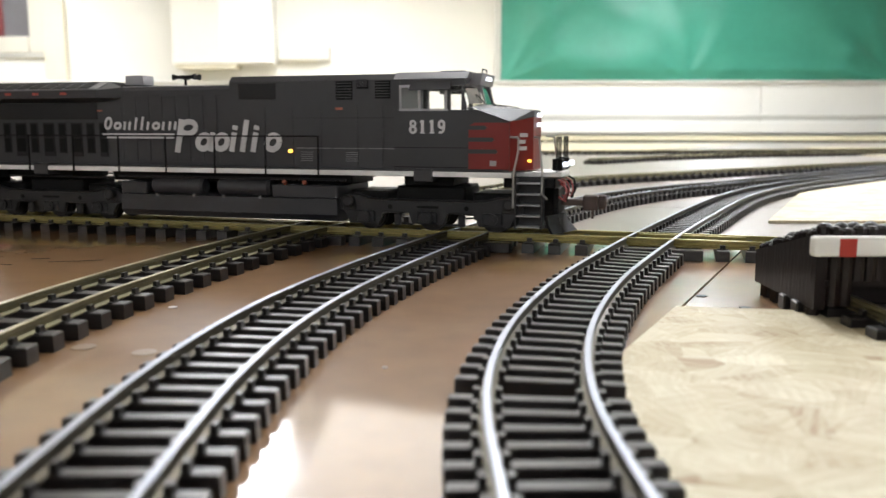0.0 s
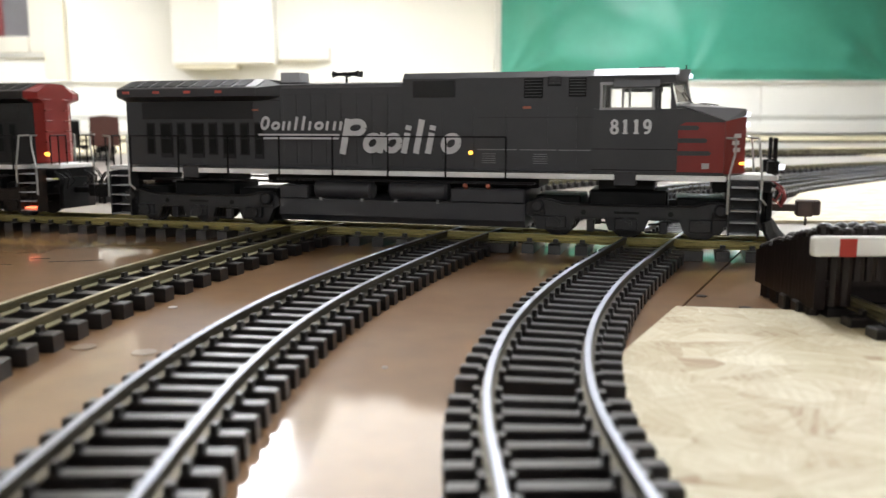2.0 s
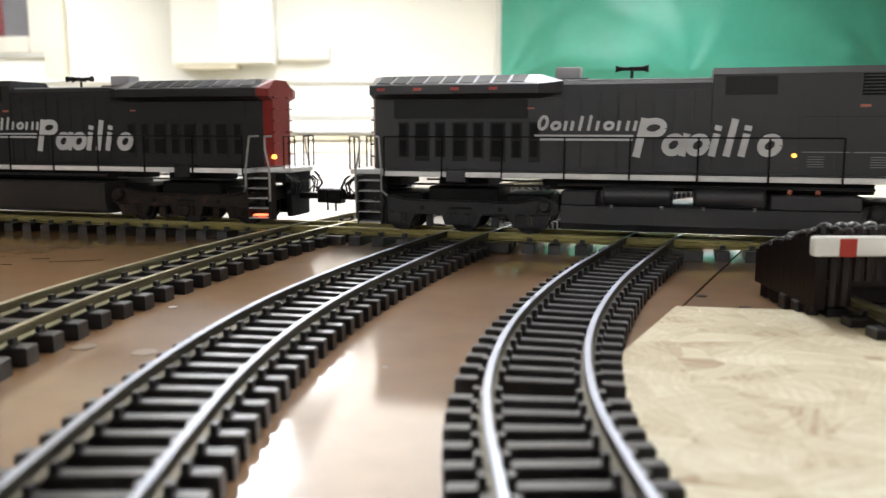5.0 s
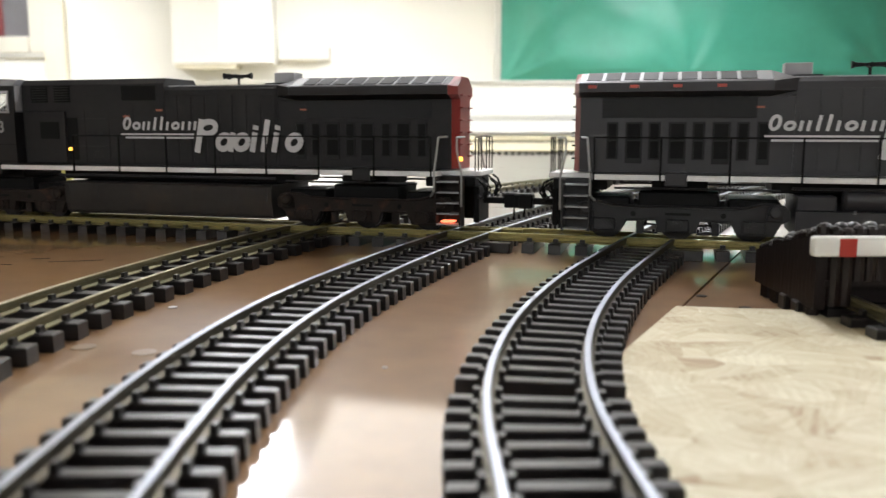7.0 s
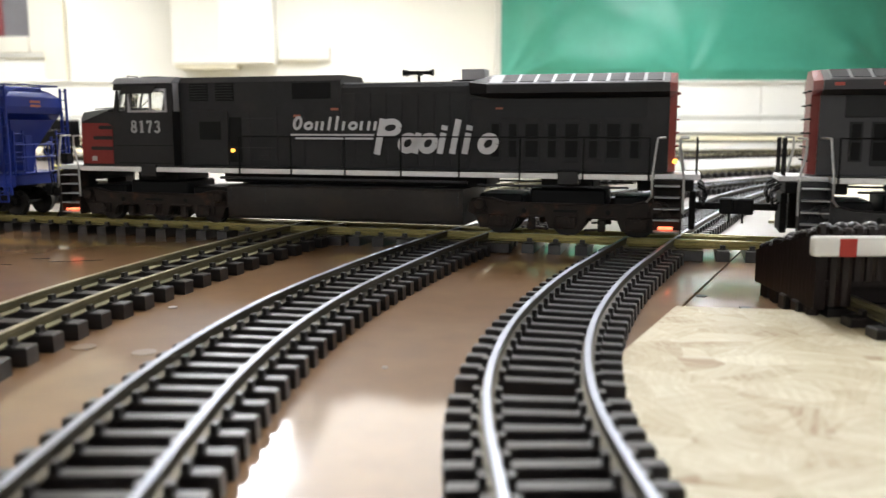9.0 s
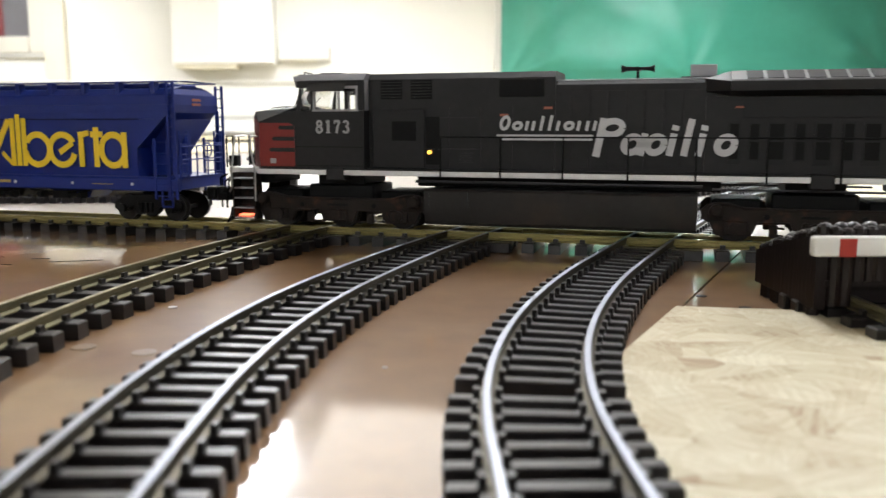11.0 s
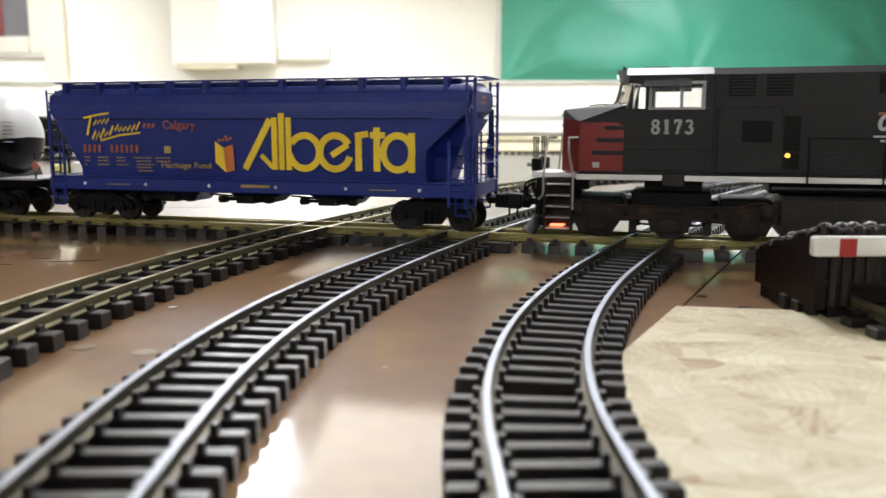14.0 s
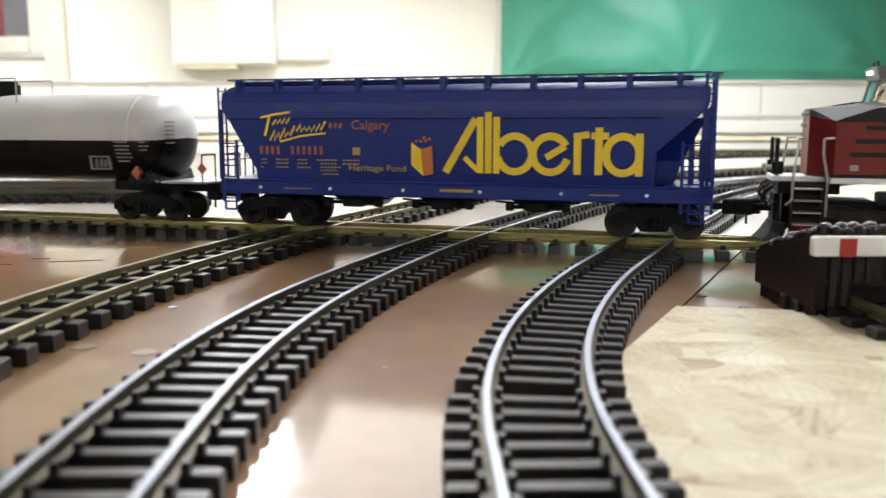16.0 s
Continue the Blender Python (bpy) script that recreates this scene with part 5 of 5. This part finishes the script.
def hopper_car(m):
    t = thing("hopper_car", "royal blue covered hopper car with yellow province lettering", "model freight car", "freight cars", m=m)
    body = bmesh.new()
    stack(body, [(0.0545, 0.0485, -0.2216, 0.2235), (0.0667, 0.0500, -0.2216, 0.2238), (0.0895, 0.0510, -0.2350, 0.2247), (0.1240, 0.0515, -0.2555, 0.2624)])
    shell = part("body", body, "blue", t)
    up = bmesh.new()
    stack(up, [(0.1242, 0.0520, -0.2560, 0.2628), (0.1320, 0.0517, -0.2620, 0.2715), (0.1410, 0.0505, -0.2650, 0.2750), (0.1412, 0.0498, -0.2650, 0.2750), (0.1520, 0.0470, -0.2650, 0.2750),
               (0.1535, 0.0460, -0.2648, 0.2748), (0.1600, 0.0360, -0.2600, 0.2700), (0.1632, 0.0200, -0.2600, 0.2700)])
    part("upper_body", up, "blue", t)
    seam = bmesh.new()
    for s in (-1, 1):
        box(seam, -0.2545, 0.2300, s * 0.0521 - 0.0004, s * 0.0521 + 0.0004, 0.1236, 0.1246)
    part("side_seam", seam, "soot", shell)
    for s in (-1, 1):
        a, b = sorted((s * 0.0455, s * 0.0535))
        part("side_sill", rbox(-0.2680, 0.2805, a, b, 0.0385, 0.0540, 0.0012), "blue", t)
        tops = bmesh.new()
        box(tops, -0.2650, 0.2750, min(s * 0.0475, s * 0.0535), max(s * 0.0475, s * 0.0535), 0.0541, 0.0556)
        part("sill_flange", tops, "blue", t)
        for k in range(6):
            bxx = -0.2150 + k * 0.0865
            part("tie_down", cyl(bmesh.new(), (bxx, s * 0.0534, 0.0465), (bxx, s * 0.0542, 0.0465), 0.0020, 8), "sill", t, "small white tie-down disc")
        for dx, w, h in ((-0.185, 0.034, 0.0010), (0.0, 0.037, 0.0032), (0.16, 0.030, 0.0010)):
            part("sill_mark", rbox(dx, dx + w, s * 0.0537 - 0.0002, s * 0.0537 + 0.0002, 0.0455, 0.0455 + h), "dull_yellow", t)
    for s in (-1, 1):
        g = 0.010 if s > 0 else 0.0
        part("end_sill", rbox(min(s * 0.260, s * 0.270) + g, max(s * 0.260, s * 0.270) + g, -0.0453, 0.0453, 0.0400, 0.0540, 0.001), "blue", t)
        part("end_platform", rbox(min(s * 0.224, s * 0.273) + g, max(s * 0.224, s * 0.273) + g, -0.0440, 0.0440, 0.0542, 0.0556), "blue", t)
        # corner uprights, end rails and ladders
        for q in (-1, 1):
            post = bmesh.new()
            box(post, s * 0.2645 - 0.0014 + g, s * 0.2645 + 0.0014 + g, q * 0.0500 - 0.0012, q * 0.0500 + 0.0012, 0.0541, 0.1350)
            part("corner_post", post, "blue", t)
            if s > 0:
                ladder(t, "blue", 0.2505, 0.2690, q * 0.0535, 0.0290, 0.1010, 6)
                ladder(t, "blue", 0.2705, 0.2795, q * 0.0535, 0.0290, 0.1665, 12)
            else:
                ladder(t, "blue", -0.2440, -0.2625, q * 0.0535, 0.0290, 0.1000, 6)
            ladder(t, "blue", s * 0.2705 + g, q * 0.030, q * 0.046, 0.0550, 0.1100 if s > 0 else 0.1600, 5 if s > 0 else 9, end=True)
            ft = bmesh.new()
            wire(ft, [(s * 0.248 + g, q * 0.0520, 0.039), (s * 0.248 + g, q * 0.0520, 0.0200), (s * 0.262 + g, q * 0.0520, 0.0200), (s * 0.262 + g, q * 0.0520, 0.039)], 0.0013)
            wire(ft, [(s * 0.248 + g, q * 0.0520, 0.0290), (s * 0.262 + g, q * 0.0520, 0.0290)], 0.0010)
            part("stirrup_step", ft, "blue", t)
        rl = bmesh.new()
        for z in (0.076, 0.092):
            wire(rl, [(s * 0.2715 + g, -0.044, z), (s * 0.2715 + g, 0.044, z)], 0.0009)
        for yy in (-0.012, 0.012):
            wire(rl, [(s * 0.2715 + g, yy, 0.055), (s * 0.2715 + g, yy, 0.092)], 0.0009)
        part("end_rail", rl, "blue", t)
        wh = bmesh.new()
        ring = [(s * 0.268 + g, 0.018 + 0.009 * math.cos(a), 0.086 + 0.009 * math.sin(a)) for a in [k * math.pi / 8 for k in range(17)]]
        wire(wh, ring, 0.0009)
        part("brake_wheel", wh, "blue", t)
        lab = bmesh.new()
        for z in (0.146, 0.1405):
            box(lab, s * 0.2655 - 0.0003 + g, s * 0.2655 + 0.0003 + g, -0.008, 0.010, z, z + 0.0030)
        part("end_marks", lab, "dull_orange", t)
        coupler(t, s * 0.272 + g, s)
    # roof walk on brackets, hatches
    for s in (-1, 1):
        part("running_board", rbox(-0.2590, 0.2750, min(s * 0.0330, s * 0.0450), max(s * 0.0330, s * 0.0450), 0.1678, 0.1690), "blue", t)
        for k in range(11):
            br = bmesh.new()
            bx_ = -0.245 + k * 0.049
            box(br, bx_ - 0.003, bx_ + 0.003, min(s * 0.0350, s * 0.0445), max(s * 0.0350, s * 0.0445), 0.1535, 0.1679)
            part("board_bracket", br, "blue", t)
        part("end_board", rbox(*((0.2755, 0.2860) if s > 0 else (-0.2660, -0.2595)), -0.032, 0.032, 0.1678, 0.1690), "blue", t)
    part("hatch_trough", rbox(-0.258, 0.258, -0.0300, 0.0300, 0.1615, 0.1668, 0.0008), "blue", t)
    clasps = bmesh.new()
    for k in range(26):
        cx = -0.24 + k * 0.0192
        box(clasps, cx - 0.0018, cx + 0.0018, -0.016, 0.016, 0.1669, 0.1695)
    part("hatch_clasps", clasps, "steel", t, "small bright hatch clasps")
    slope = bmesh.new()
    stack(slope, [(0.0557, 0.018, 0.2238, 0.2420), (0.0800, 0.020, 0.2240, 0.2500), (0.1240, 0.040, 0.2250, 0.2720)])
    part("end_slope_sheet", slope, "blue", t)
    part("end_post", rbox(0.2560, 0.2620, -0.006, 0.006, 0.0557, 0.1100), "blue", t)
    # outlet gates and brake gear
    for gx in (-0.105, 0.0, 0.105):
        g = bmesh.new()
        stack(g, [(0.0250, 0.018, gx - 0.020, gx + 0.020), (0.0330, 0.022, gx - 0.028, gx + 0.028), (0.0544, 0.044, gx - 0.050, gx + 0.050)])
        part("outlet_gate", g, "blue" if gx else "soot", t)
        hd = bmesh.new()
        wire(hd, [(gx - 0.034, -0.044, 0.031), (gx + 0.034, -0.044, 0.031)], 0.0022)
        box(hd, gx - 0.012, gx + 0.012, -0.046, -0.030, 0.0260, 0.0350, 0.001)
        for k in (-0.030, 0.030):
            box(hd, gx + k - 0.004, gx + k + 0.004, -0.047, -0.036, 0.0265, 0.0345, 0.001)
            cyl(hd, (gx + k, -0.049, 0.0305), (gx + k, -0.044, 0.0305), 0.0036, 8)
        wire(hd, [(gx - 0.045, -0.046, 0.0365), (gx - 0.015, -0.046, 0.0345), (gx + 0.045, -0.046, 0.0365)], 0.0012)
        part("gate_bar", hd, "soot", t)
    part("centre_sill", rbox(-0.262, 0.262, -0.010, 0.010, 0.0360, 0.0440), "soot", t)
    # side lettering
    y = -0.0527
    A = bmesh.new()
    W = 0.0078

    def lx(v):
        return -0.0025 + v - 0.019 * (v - 0.0085)

    def lp(pts):
        return [(lx(px), pz) for px, pz in pts]

    stroke(A, lp([(0.0085, 0.0667), (0.0425, 0.1235)]), 0.0082, y)
    stroke(A, lp([(0.0300, 0.0830), (0.0450, 0.0690)]), 0.0055, y - 0.0002)
    for k, zt_ in ((0.0475, 0.1255), (0.0565, 0.1305), (0.0655, 0.1255)):
        stroke(A, lp([(k, 0.0664), (k, zt_)]), 0.0072, y - 0.0001 * (k > 0.05))
    stroke(A, lp(arc(0.0855, 0.0870, 0.0185, 0.0185, -172, 150, 28)), W, y - 0.0003)
    stroke(A, lp(arc(0.1235, 0.0870, 0.0185, 0.0185, 28, 345, 30)), W, y - 0.0004)
    stroke(A, lp([(0.1190, 0.0835), (0.1395, 0.0955)]), W * 0.9, y - 0.0005)
    stroke(A, lp([(0.1520, 0.0664), (0.1520, 0.1075)]), W, y)
    stroke(A, lp([(0.1480, 0.1050), (0.1640, 0.1075)]), W * 0.9, y - 0.0002)
    stroke(A, lp([(0.1740, 0.0664), (0.1740, 0.1145)]), W, y)
    stroke(A, lp([(0.1660, 0.1060), (0.1840, 0.1060)]), W * 0.9, y - 0.0002)
    stroke(A, lp(arc(0.1985, 0.0870, 0.0170, 0.0185, 0, 360, 30)), W, y)
    stroke(A, lp([(0.2150, 0.0655), (0.2150, 0.1085)]), W, y - 0.0002)
    part("province_lettering", A, "yellow", t, "large golden yellow rounded lettering")
    cubes = bmesh.new()
    prism(cubes, [(-0.0325, 0.0985), (-0.0215, 0.0910), (-0.0190, 0.0625), (-0.0325, 0.0740)], y - 0.0003, y)
    part("emblem_face", cubes, "yellow", t)
    cubes = bmesh.new()
    prism(cubes, [(-0.0213, 0.0910), (-0.0090, 0.0950), (-0.0075, 0.0650), (-0.0188, 0.0625)], y - 0.0003, y)
    for ex, ez in ((-0.027, 0.0995), (-0.022, 0.1000), (-0.016, 0.1000), (-0.012, 0.1020), (-0.018, 0.1035)):
        prism(cubes, [(ex - 0.0018, ez - 0.0010), (ex + 0.0012, ez - 0.0016), (ex + 0.0018, ez + 0.0014), (ex - 0.0012, ez + 0.0016)], y - 0.0003, y)
    part("emblem_side", cubes, "orange", t)
    lettering("fund_lettering", "Heritage Fund", "dull_yellow", t, -0.1055, y - 0.0002, 0.0645, 0.0092, 0.0670, "", 0.012)
    lettering("city_lettering", "Calgary", "dull_orange", t, -0.1020, y - 0.0002, 0.1090, 0.0135, 0.0445, "", 0.012)
    scr = bmesh.new()
    rnd = random.Random(11)

    def scrawl(x0, z0, n, pitch, height, rise, wd):
        """A run of slanted brush loops that climbs along its line."""
        pts = []
        for k in range(2 * n):
            hh = height * rnd.uniform(0.5, 1.0) if k % 2 else rnd.uniform(0.0, 0.2) * height
            pts.append((x0 + k * pitch / 2 + 0.28 * hh, z0 + k * pitch / 2 * rise + hh))
        stroke(scr, pts, wd, y - 0.0001)
    stroke(scr, [(-0.2130, 0.1255), (-0.1950, 0.1290), (-0.1760, 0.1315)], 0.0024, y)
    stroke(scr, [(-0.2080, 0.1050), (-0.2010, 0.1285)], 0.0030, y - 0.0004)
    scrawl(-0.1985, 0.1165, 4, 0.0058, 0.0085, 0.10, 0.0020)
    scrawl(-0.2020, 0.0985, 5, 0.0062, 0.0135, 0.16, 0.0024)
    scrawl(-0.1690, 0.1085, 6, 0.0060, 0.0115, 0.05, 0.0022)
    stroke(scr, [(-0.1890, 0.0985), (-0.1620, 0.1050), (-0.1330, 0.1080)], 0.0022, y - 0.0005)
    part("brush_script", scr, "yellow", t, "yellow brushed script marks")
    oc = bmesh.new()
    for k in range(3):
        stroke(oc, [(-0.128 + k * 0.006, 0.1135), (-0.126 + k * 0.006, 0.1190)], 0.0035, y)
    part("script_tail", oc, "dull_orange", t)
    reg = bmesh.new()
    for k in range(4):
        stroke(reg, [(-0.2130 + k * 0.0070, 0.0842), (-0.2130 + k * 0.0070, 0.0936)], 0.0036, y)
    for k in range(6):
        stroke(reg, [(-0.1740 + k * 0.0070, 0.0842), (-0.1740 + k * 0.0070, 0.0936)], 0.0036, y)
    part("registration_bars", reg, "dull_orange", t, "faded brick coloured registration bars")
    bars = bmesh.new()
    for k, (bx0, bx1, bz) in enumerate(((-0.2140, -0.2020, 0.0775), (-0.1950, -0.1760, 0.0775), (-0.1680, -0.1540, 0.0775), (-0.1440, -0.1180, 0.0775), (-0.1130, -0.0920, 0.0775),
                                        (-0.2140, -0.2020, 0.0735), (-0.1950, -0.1760, 0.0735), (-0.1680, -0.1540, 0.0735), (-0.1400, -0.1180, 0.0735), (-0.1130, -0.0920, 0.0735),
                                        (-0.1950, -0.1760, 0.0690), (-0.1680, -0.1480, 0.0690), (-0.1400, -0.1130, 0.0695), (-0.1400, -0.1180, 0.0660), (-0.2140, -0.2060, 0.0690), (-0.1380, -0.1130, 0.0620))):
        for q in range(int((bx1 - bx0) / 0.0042)):
            box(bars, bx0 + q * 0.0042, bx0 + q * 0.0042 + 0.0030, y - 0.0002, y, bz, bz + 0.0015)
    box(bars, -0.1010, -0.0920, y - 0.0002, y, 0.0840, 0.0925)
    tagged(part("data_bars", bars, "dull_yellow", t, "rows of tiny faded data bars"), kind="stuff")
    wheels = car_truck(t, -0.210) + car_truck(t, 0.224)
    return t, wheels


def tank_car(m):
    t = thing("tank_car", "tank car, white above and black below, on black trucks", "model freight car", "freight cars", m=m)
    R, zc, L = 0.0550, 0.1015, 0.270

    def lathe(a0, a1, r_add, x_lim=L, n=22):
        """Part of the barrel between two angles round its axis, with domed ends."""
        bm = bmesh.new()
        prof = [(x_lim - 0.0420, R + r_add), (x_lim - 0.0405, R + r_add)] + [(x_lim - 0.040 + 0.040 * math.sin(radians(q)), max(0.001, (R + r_add) * math.cos(radians(q)) ** 0.72)) for q in (0, 9, 18, 28, 38, 48, 58, 67, 75, 82, 87, 89.9)]
        prof = [(-x, r) for x, r in prof[::-1]] + prof
        rings = []
        for x, r in prof:
            rings.append([bm.verts.new((x, r * math.cos(radians(a0 + (a1 - a0) * k / n)), zc + r * math.sin(radians(a0 + (a1 - a0) * k / n)))) for k in range(n + 1)])
        for p, q in zip(rings, rings[1:]):
            for k in range(n):
                bm.faces.new((p[k], q[k], q[k + 1], p[k + 1]))
        return bm
    smooth(part("upper_barrel", lathe(-6.0, 186.0, 0.0), "tank_white", t, "white upper half of the tank"), 50)
    for s in (-1, 1):
        for a0, a1, mat in ((-4.0, 184.0, "tank_white"), (-176.0, -4.5, "tank_black")):
            seam = bmesh.new()
            wire(seam, [(s * 0.222, (R + 0.0002) * math.cos(radians(a0 + (a1 - a0) * k / 20)), zc + (R + 0.0002) * math.sin(radians(a0 + (a1 - a0) * k / 20))) for k in range(21)], 0.0009)
            part("weld_seam", seam, mat, t)
    smooth(part("lower_barrel", lathe(-177.0, -3.0, 0.0004), "tank_black", t, "glossy black lower half of the tank"), 50)
    part("barrel_core", rbox(-0.24, 0.24, -0.035, 0.035, 0.070, 0.130), "soot", t)
    for s in (-1, 1):
        part("stub_sill", rbox(min(s * 0.17, s * 0.318), max(s * 0.17, s * 0.318), -0.013, 0.013, 0.036, 0.0475, 0.001), "soot", t)
        part("end_platform", rbox(min(s * 0.262, s * 0.322), max(s * 0.262, s * 0.322), -0.046, 0.046, 0.0476, 0.0500, 0.0004), "grey_roof", t, "pale grey end platform")
        sad = bmesh.new()
        prism(sad, [(s * 0.212, 0.0474), (s * 0.252, 0.0474), (s * 0.247, 0.062), (s * 0.217, 0.062)], -0.042, 0.042)
        part("saddle", sad, "tank_black", t)
        for q in (-1, 1):
            rl = bmesh.new()
            wire(rl, [(s * 0.318, q * 0.044, 0.050), (s * 0.318, q * 0.044, 0.082), (s * 0.318, q * 0.015, 0.082), (s * 0.318, q * 0.015, 0.050)], 0.0009)
            part("end_rail", rl, "soot", t)
        dia = bmesh.new()
        for yy, zz in ((-0.044, 0.066),):
            prism(dia, [(s * 0.318 - 0.0062, zz), (s * 0.318, zz - 0.0075), (s * 0.318 + 0.0062, zz), (s * 0.318, zz + 0.0075)], yy - 0.0008, yy)
        part("placard", dia, "dull_orange", t, "small red diamond placard")
        coupler(t, s * 0.3165, s)
    y = -0.0500
    dia = bmesh.new()
    prism(dia, [(0.2235, 0.0600), (0.2305, 0.0520), (0.2375, 0.0600), (0.2305, 0.0680)], -0.0500, -0.0440)
    part("placard", dia, "dull_orange", t, "red diamond placard")
    bars = bmesh.new()
    rnd = random.Random(3)
    for gx, n, w in ((0.205, 6, 0.026), (0.240, 3, 0.014), (0.005, 3, 0.018), (0.010, 2, 0.018)):
        for k in range(n):
            z = (0.0960 if gx != 0.010 else 0.0780) - k * 0.0046
            yy = -math.sqrt(max(0.0, (R + 0.0007) ** 2 - (z - zc) ** 2)) - 0.0006
            box(bars, gx, gx + w * rnd.uniform(0.6, 1), yy, yy + 0.0012, z, z + 0.0016)
    tagged(part("data_bars", bars, "faint", t, "rows of small worn data bars"), kind="stuff")
    lg = bmesh.new()
    for (a, b) in (((0.166, 0.0790), (0.194, 0.0790)), ((0.168, 0.0640), (0.196, 0.0640)), ((0.167, 0.0800), (0.169, 0.0630)), ((0.194, 0.0800), (0.196, 0.0630)), ((0.176, 0.0760), (0.176, 0.0660)), ((0.183, 0.0760), (0.183, 0.0660)), ((0.189, 0.0760), (0.189, 0.0660))):
        stroke(lg, [a, b], 0.0020, -0.0485, 0.004)
    part("owner_mark", lg, "faint", t, "worn grey framed owner mark")
    eb = bmesh.new()
    for k in range(6):
        z = 0.1200 - k * 0.0050
        box(eb, 0.2665, 0.2675 + 0.0035, -0.0395, -0.0270, z, z + 0.0014)
    part("end_bars", eb, "faint", t)
    dm = bmesh.new()
    cyl(dm, (0, 0, 0.153), (0, 0, 0.170), 0.017, 20)
    cyl(dm, (0, 0, 0.170), (0, 0, 0.174), 0.014, 20)
    part("valve_dome", dm, "soot", t)
    rl = bmesh.new()
    for q in (-1, 1):
        wire(rl, [(-0.045, q * 0.032, 0.143), (-0.045, q * 0.032, 0.176), (0.045, q * 0.032, 0.176), (0.045, q * 0.032, 0.143)], 0.0009)
    part("dome_rail", rl, "steel", t)
    wheels = car_truck(t, -0.232) + car_truck(t, 0.232)
    return t, wheels


def parked_boxcar(m):
    t = thing("boxcar", "oxide brown boxcar parked on a distant track", "model freight car", "parked freight cars", m=m)
    part("body", rbox(-0.24, 0.24, -0.052, 0.052, 0.038, 0.150, 0.002), "boxcar", t)
    roof = bmesh.new()
    drawn(roof, [(-0.054, 0.1502), (0.054, 0.1502), (0.0, 0.158)], -0.243, 0.243)
    part("roof", roof, "boxcar", t)
    for k in range(16):
        bx_ = -0.235 + k * 0.0313
        for s in (-1, 1):
            ribs = bmesh.new()
            box(ribs, bx_ - 0.0015, bx_ + 0.0015, s * 0.0528 - 0.0008, s * 0.0528 + 0.0008, 0.042, 0.148)
            part("side_rib", ribs, "boxcar", t)
    for s in (-1, 1):
        part("door", rbox(-0.045, 0.045, s * 0.0545 - 0.001, s * 0.0545 + 0.001, 0.042, 0.145, 0.0005), "boxcar", t)
        coupler(t, s * 0.24, s)
        car_truck(t, s * 0.18)
    return t


def parked_tender(m):
    t = thing("steam_tender", "black tender parked on a distant track", "model tender", "parked freight cars", m=m)
    part("body", rbox(-0.20, 0.20, -0.050, 0.050, 0.036, 0.140, 0.003), "tank_black", t)
    bm = bmesh.new()
    stack(bm, [(0.1402, 0.046, -0.19, 0.12), (0.152, 0.030, -0.16, 0.10)])
    part("coal_bunker", bm, "soot", t)
    wr = bmesh.new()
    for s in (-1, 1):
        wire(wr, [(-0.18, s * 0.0512, 0.1), (0.18, s * 0.0512, 0.1)], 0.0012)
        car_truck(t, s * 0.13)
        coupler(t, s * 0.20, s)
    part("hand_rail", wr, "steel", t)
    return t


# unidentified pale yellow object, built as a small block with a cream cover
yb = thing("yellow_block", "small pale yellow block lying on the boards", "point motor", m=pose(-0.905, 1.98, 0.0002, 0, 0, 20))
part("case", rbox(-0.022, 0.022, -0.015, 0.015, 0, 0.044, 0.002), "pale_yellow", yb)
part("cover", rbox(0.0225, 0.046, -0.012, 0.012, 0.012, 0.050, 0.002), "wall_white", yb, "cream cover")
parked_boxcar(pose(-1.4145, 3.503, RAIL_TOP, 0, 0, 111.9))
parked_tender(pose(-1.650, 3.3, RAIL_TOP, 0, 0, 0))

TRAIN = []
for maker, start in ((lambda m: locomotive("charcoal model diesel locomotive with scarlet nose and white company mark", -1, "black", "truck", "8119", m), -0.250),
                     (lambda m: locomotive("weathered charcoal model diesel locomotive running backwards, scarlet ends", 1, "dusty", "rusty", "8173", m), -1.104),
                     (hopper_car, -1.830), (tank_car, -2.445)):
    TRAIN.append((*maker(pose(0, 0, 0)), start, 180.0 if len(TRAIN) == 1 else 0.0))


def along(s):
    return s * TRAIN_DIR[0], LINE_Y + s * TRAIN_DIR[1]


def motions():
    """The train rolls along its straight line; every wheelset turns with it."""
    t_known, s_known = [a for a, _ in TRAVEL], [b for _, b in TRAVEL]
    for ob, wheels, start, turn in TRAIN:
        rows = []
        for t, s in TRAVEL:
            x, y = along(start + s)
            rows.append((t, pose(x, y, RAIL_TOP, 0, 0, -LINE_TURN + turn)))
        walk(ob, rows)
        sign = -1.0 if turn else 1.0
        for w in wheels:
            r, (wx, wy, wz) = w["radius"], w.location
            walk(w, [(k * 0.2, pose(wx, wy, wz, 0, sign * math.degrees(float(np.interp(k * 0.2, t_known, s_known)) / r), 0)) for k in range(81)])


motions()
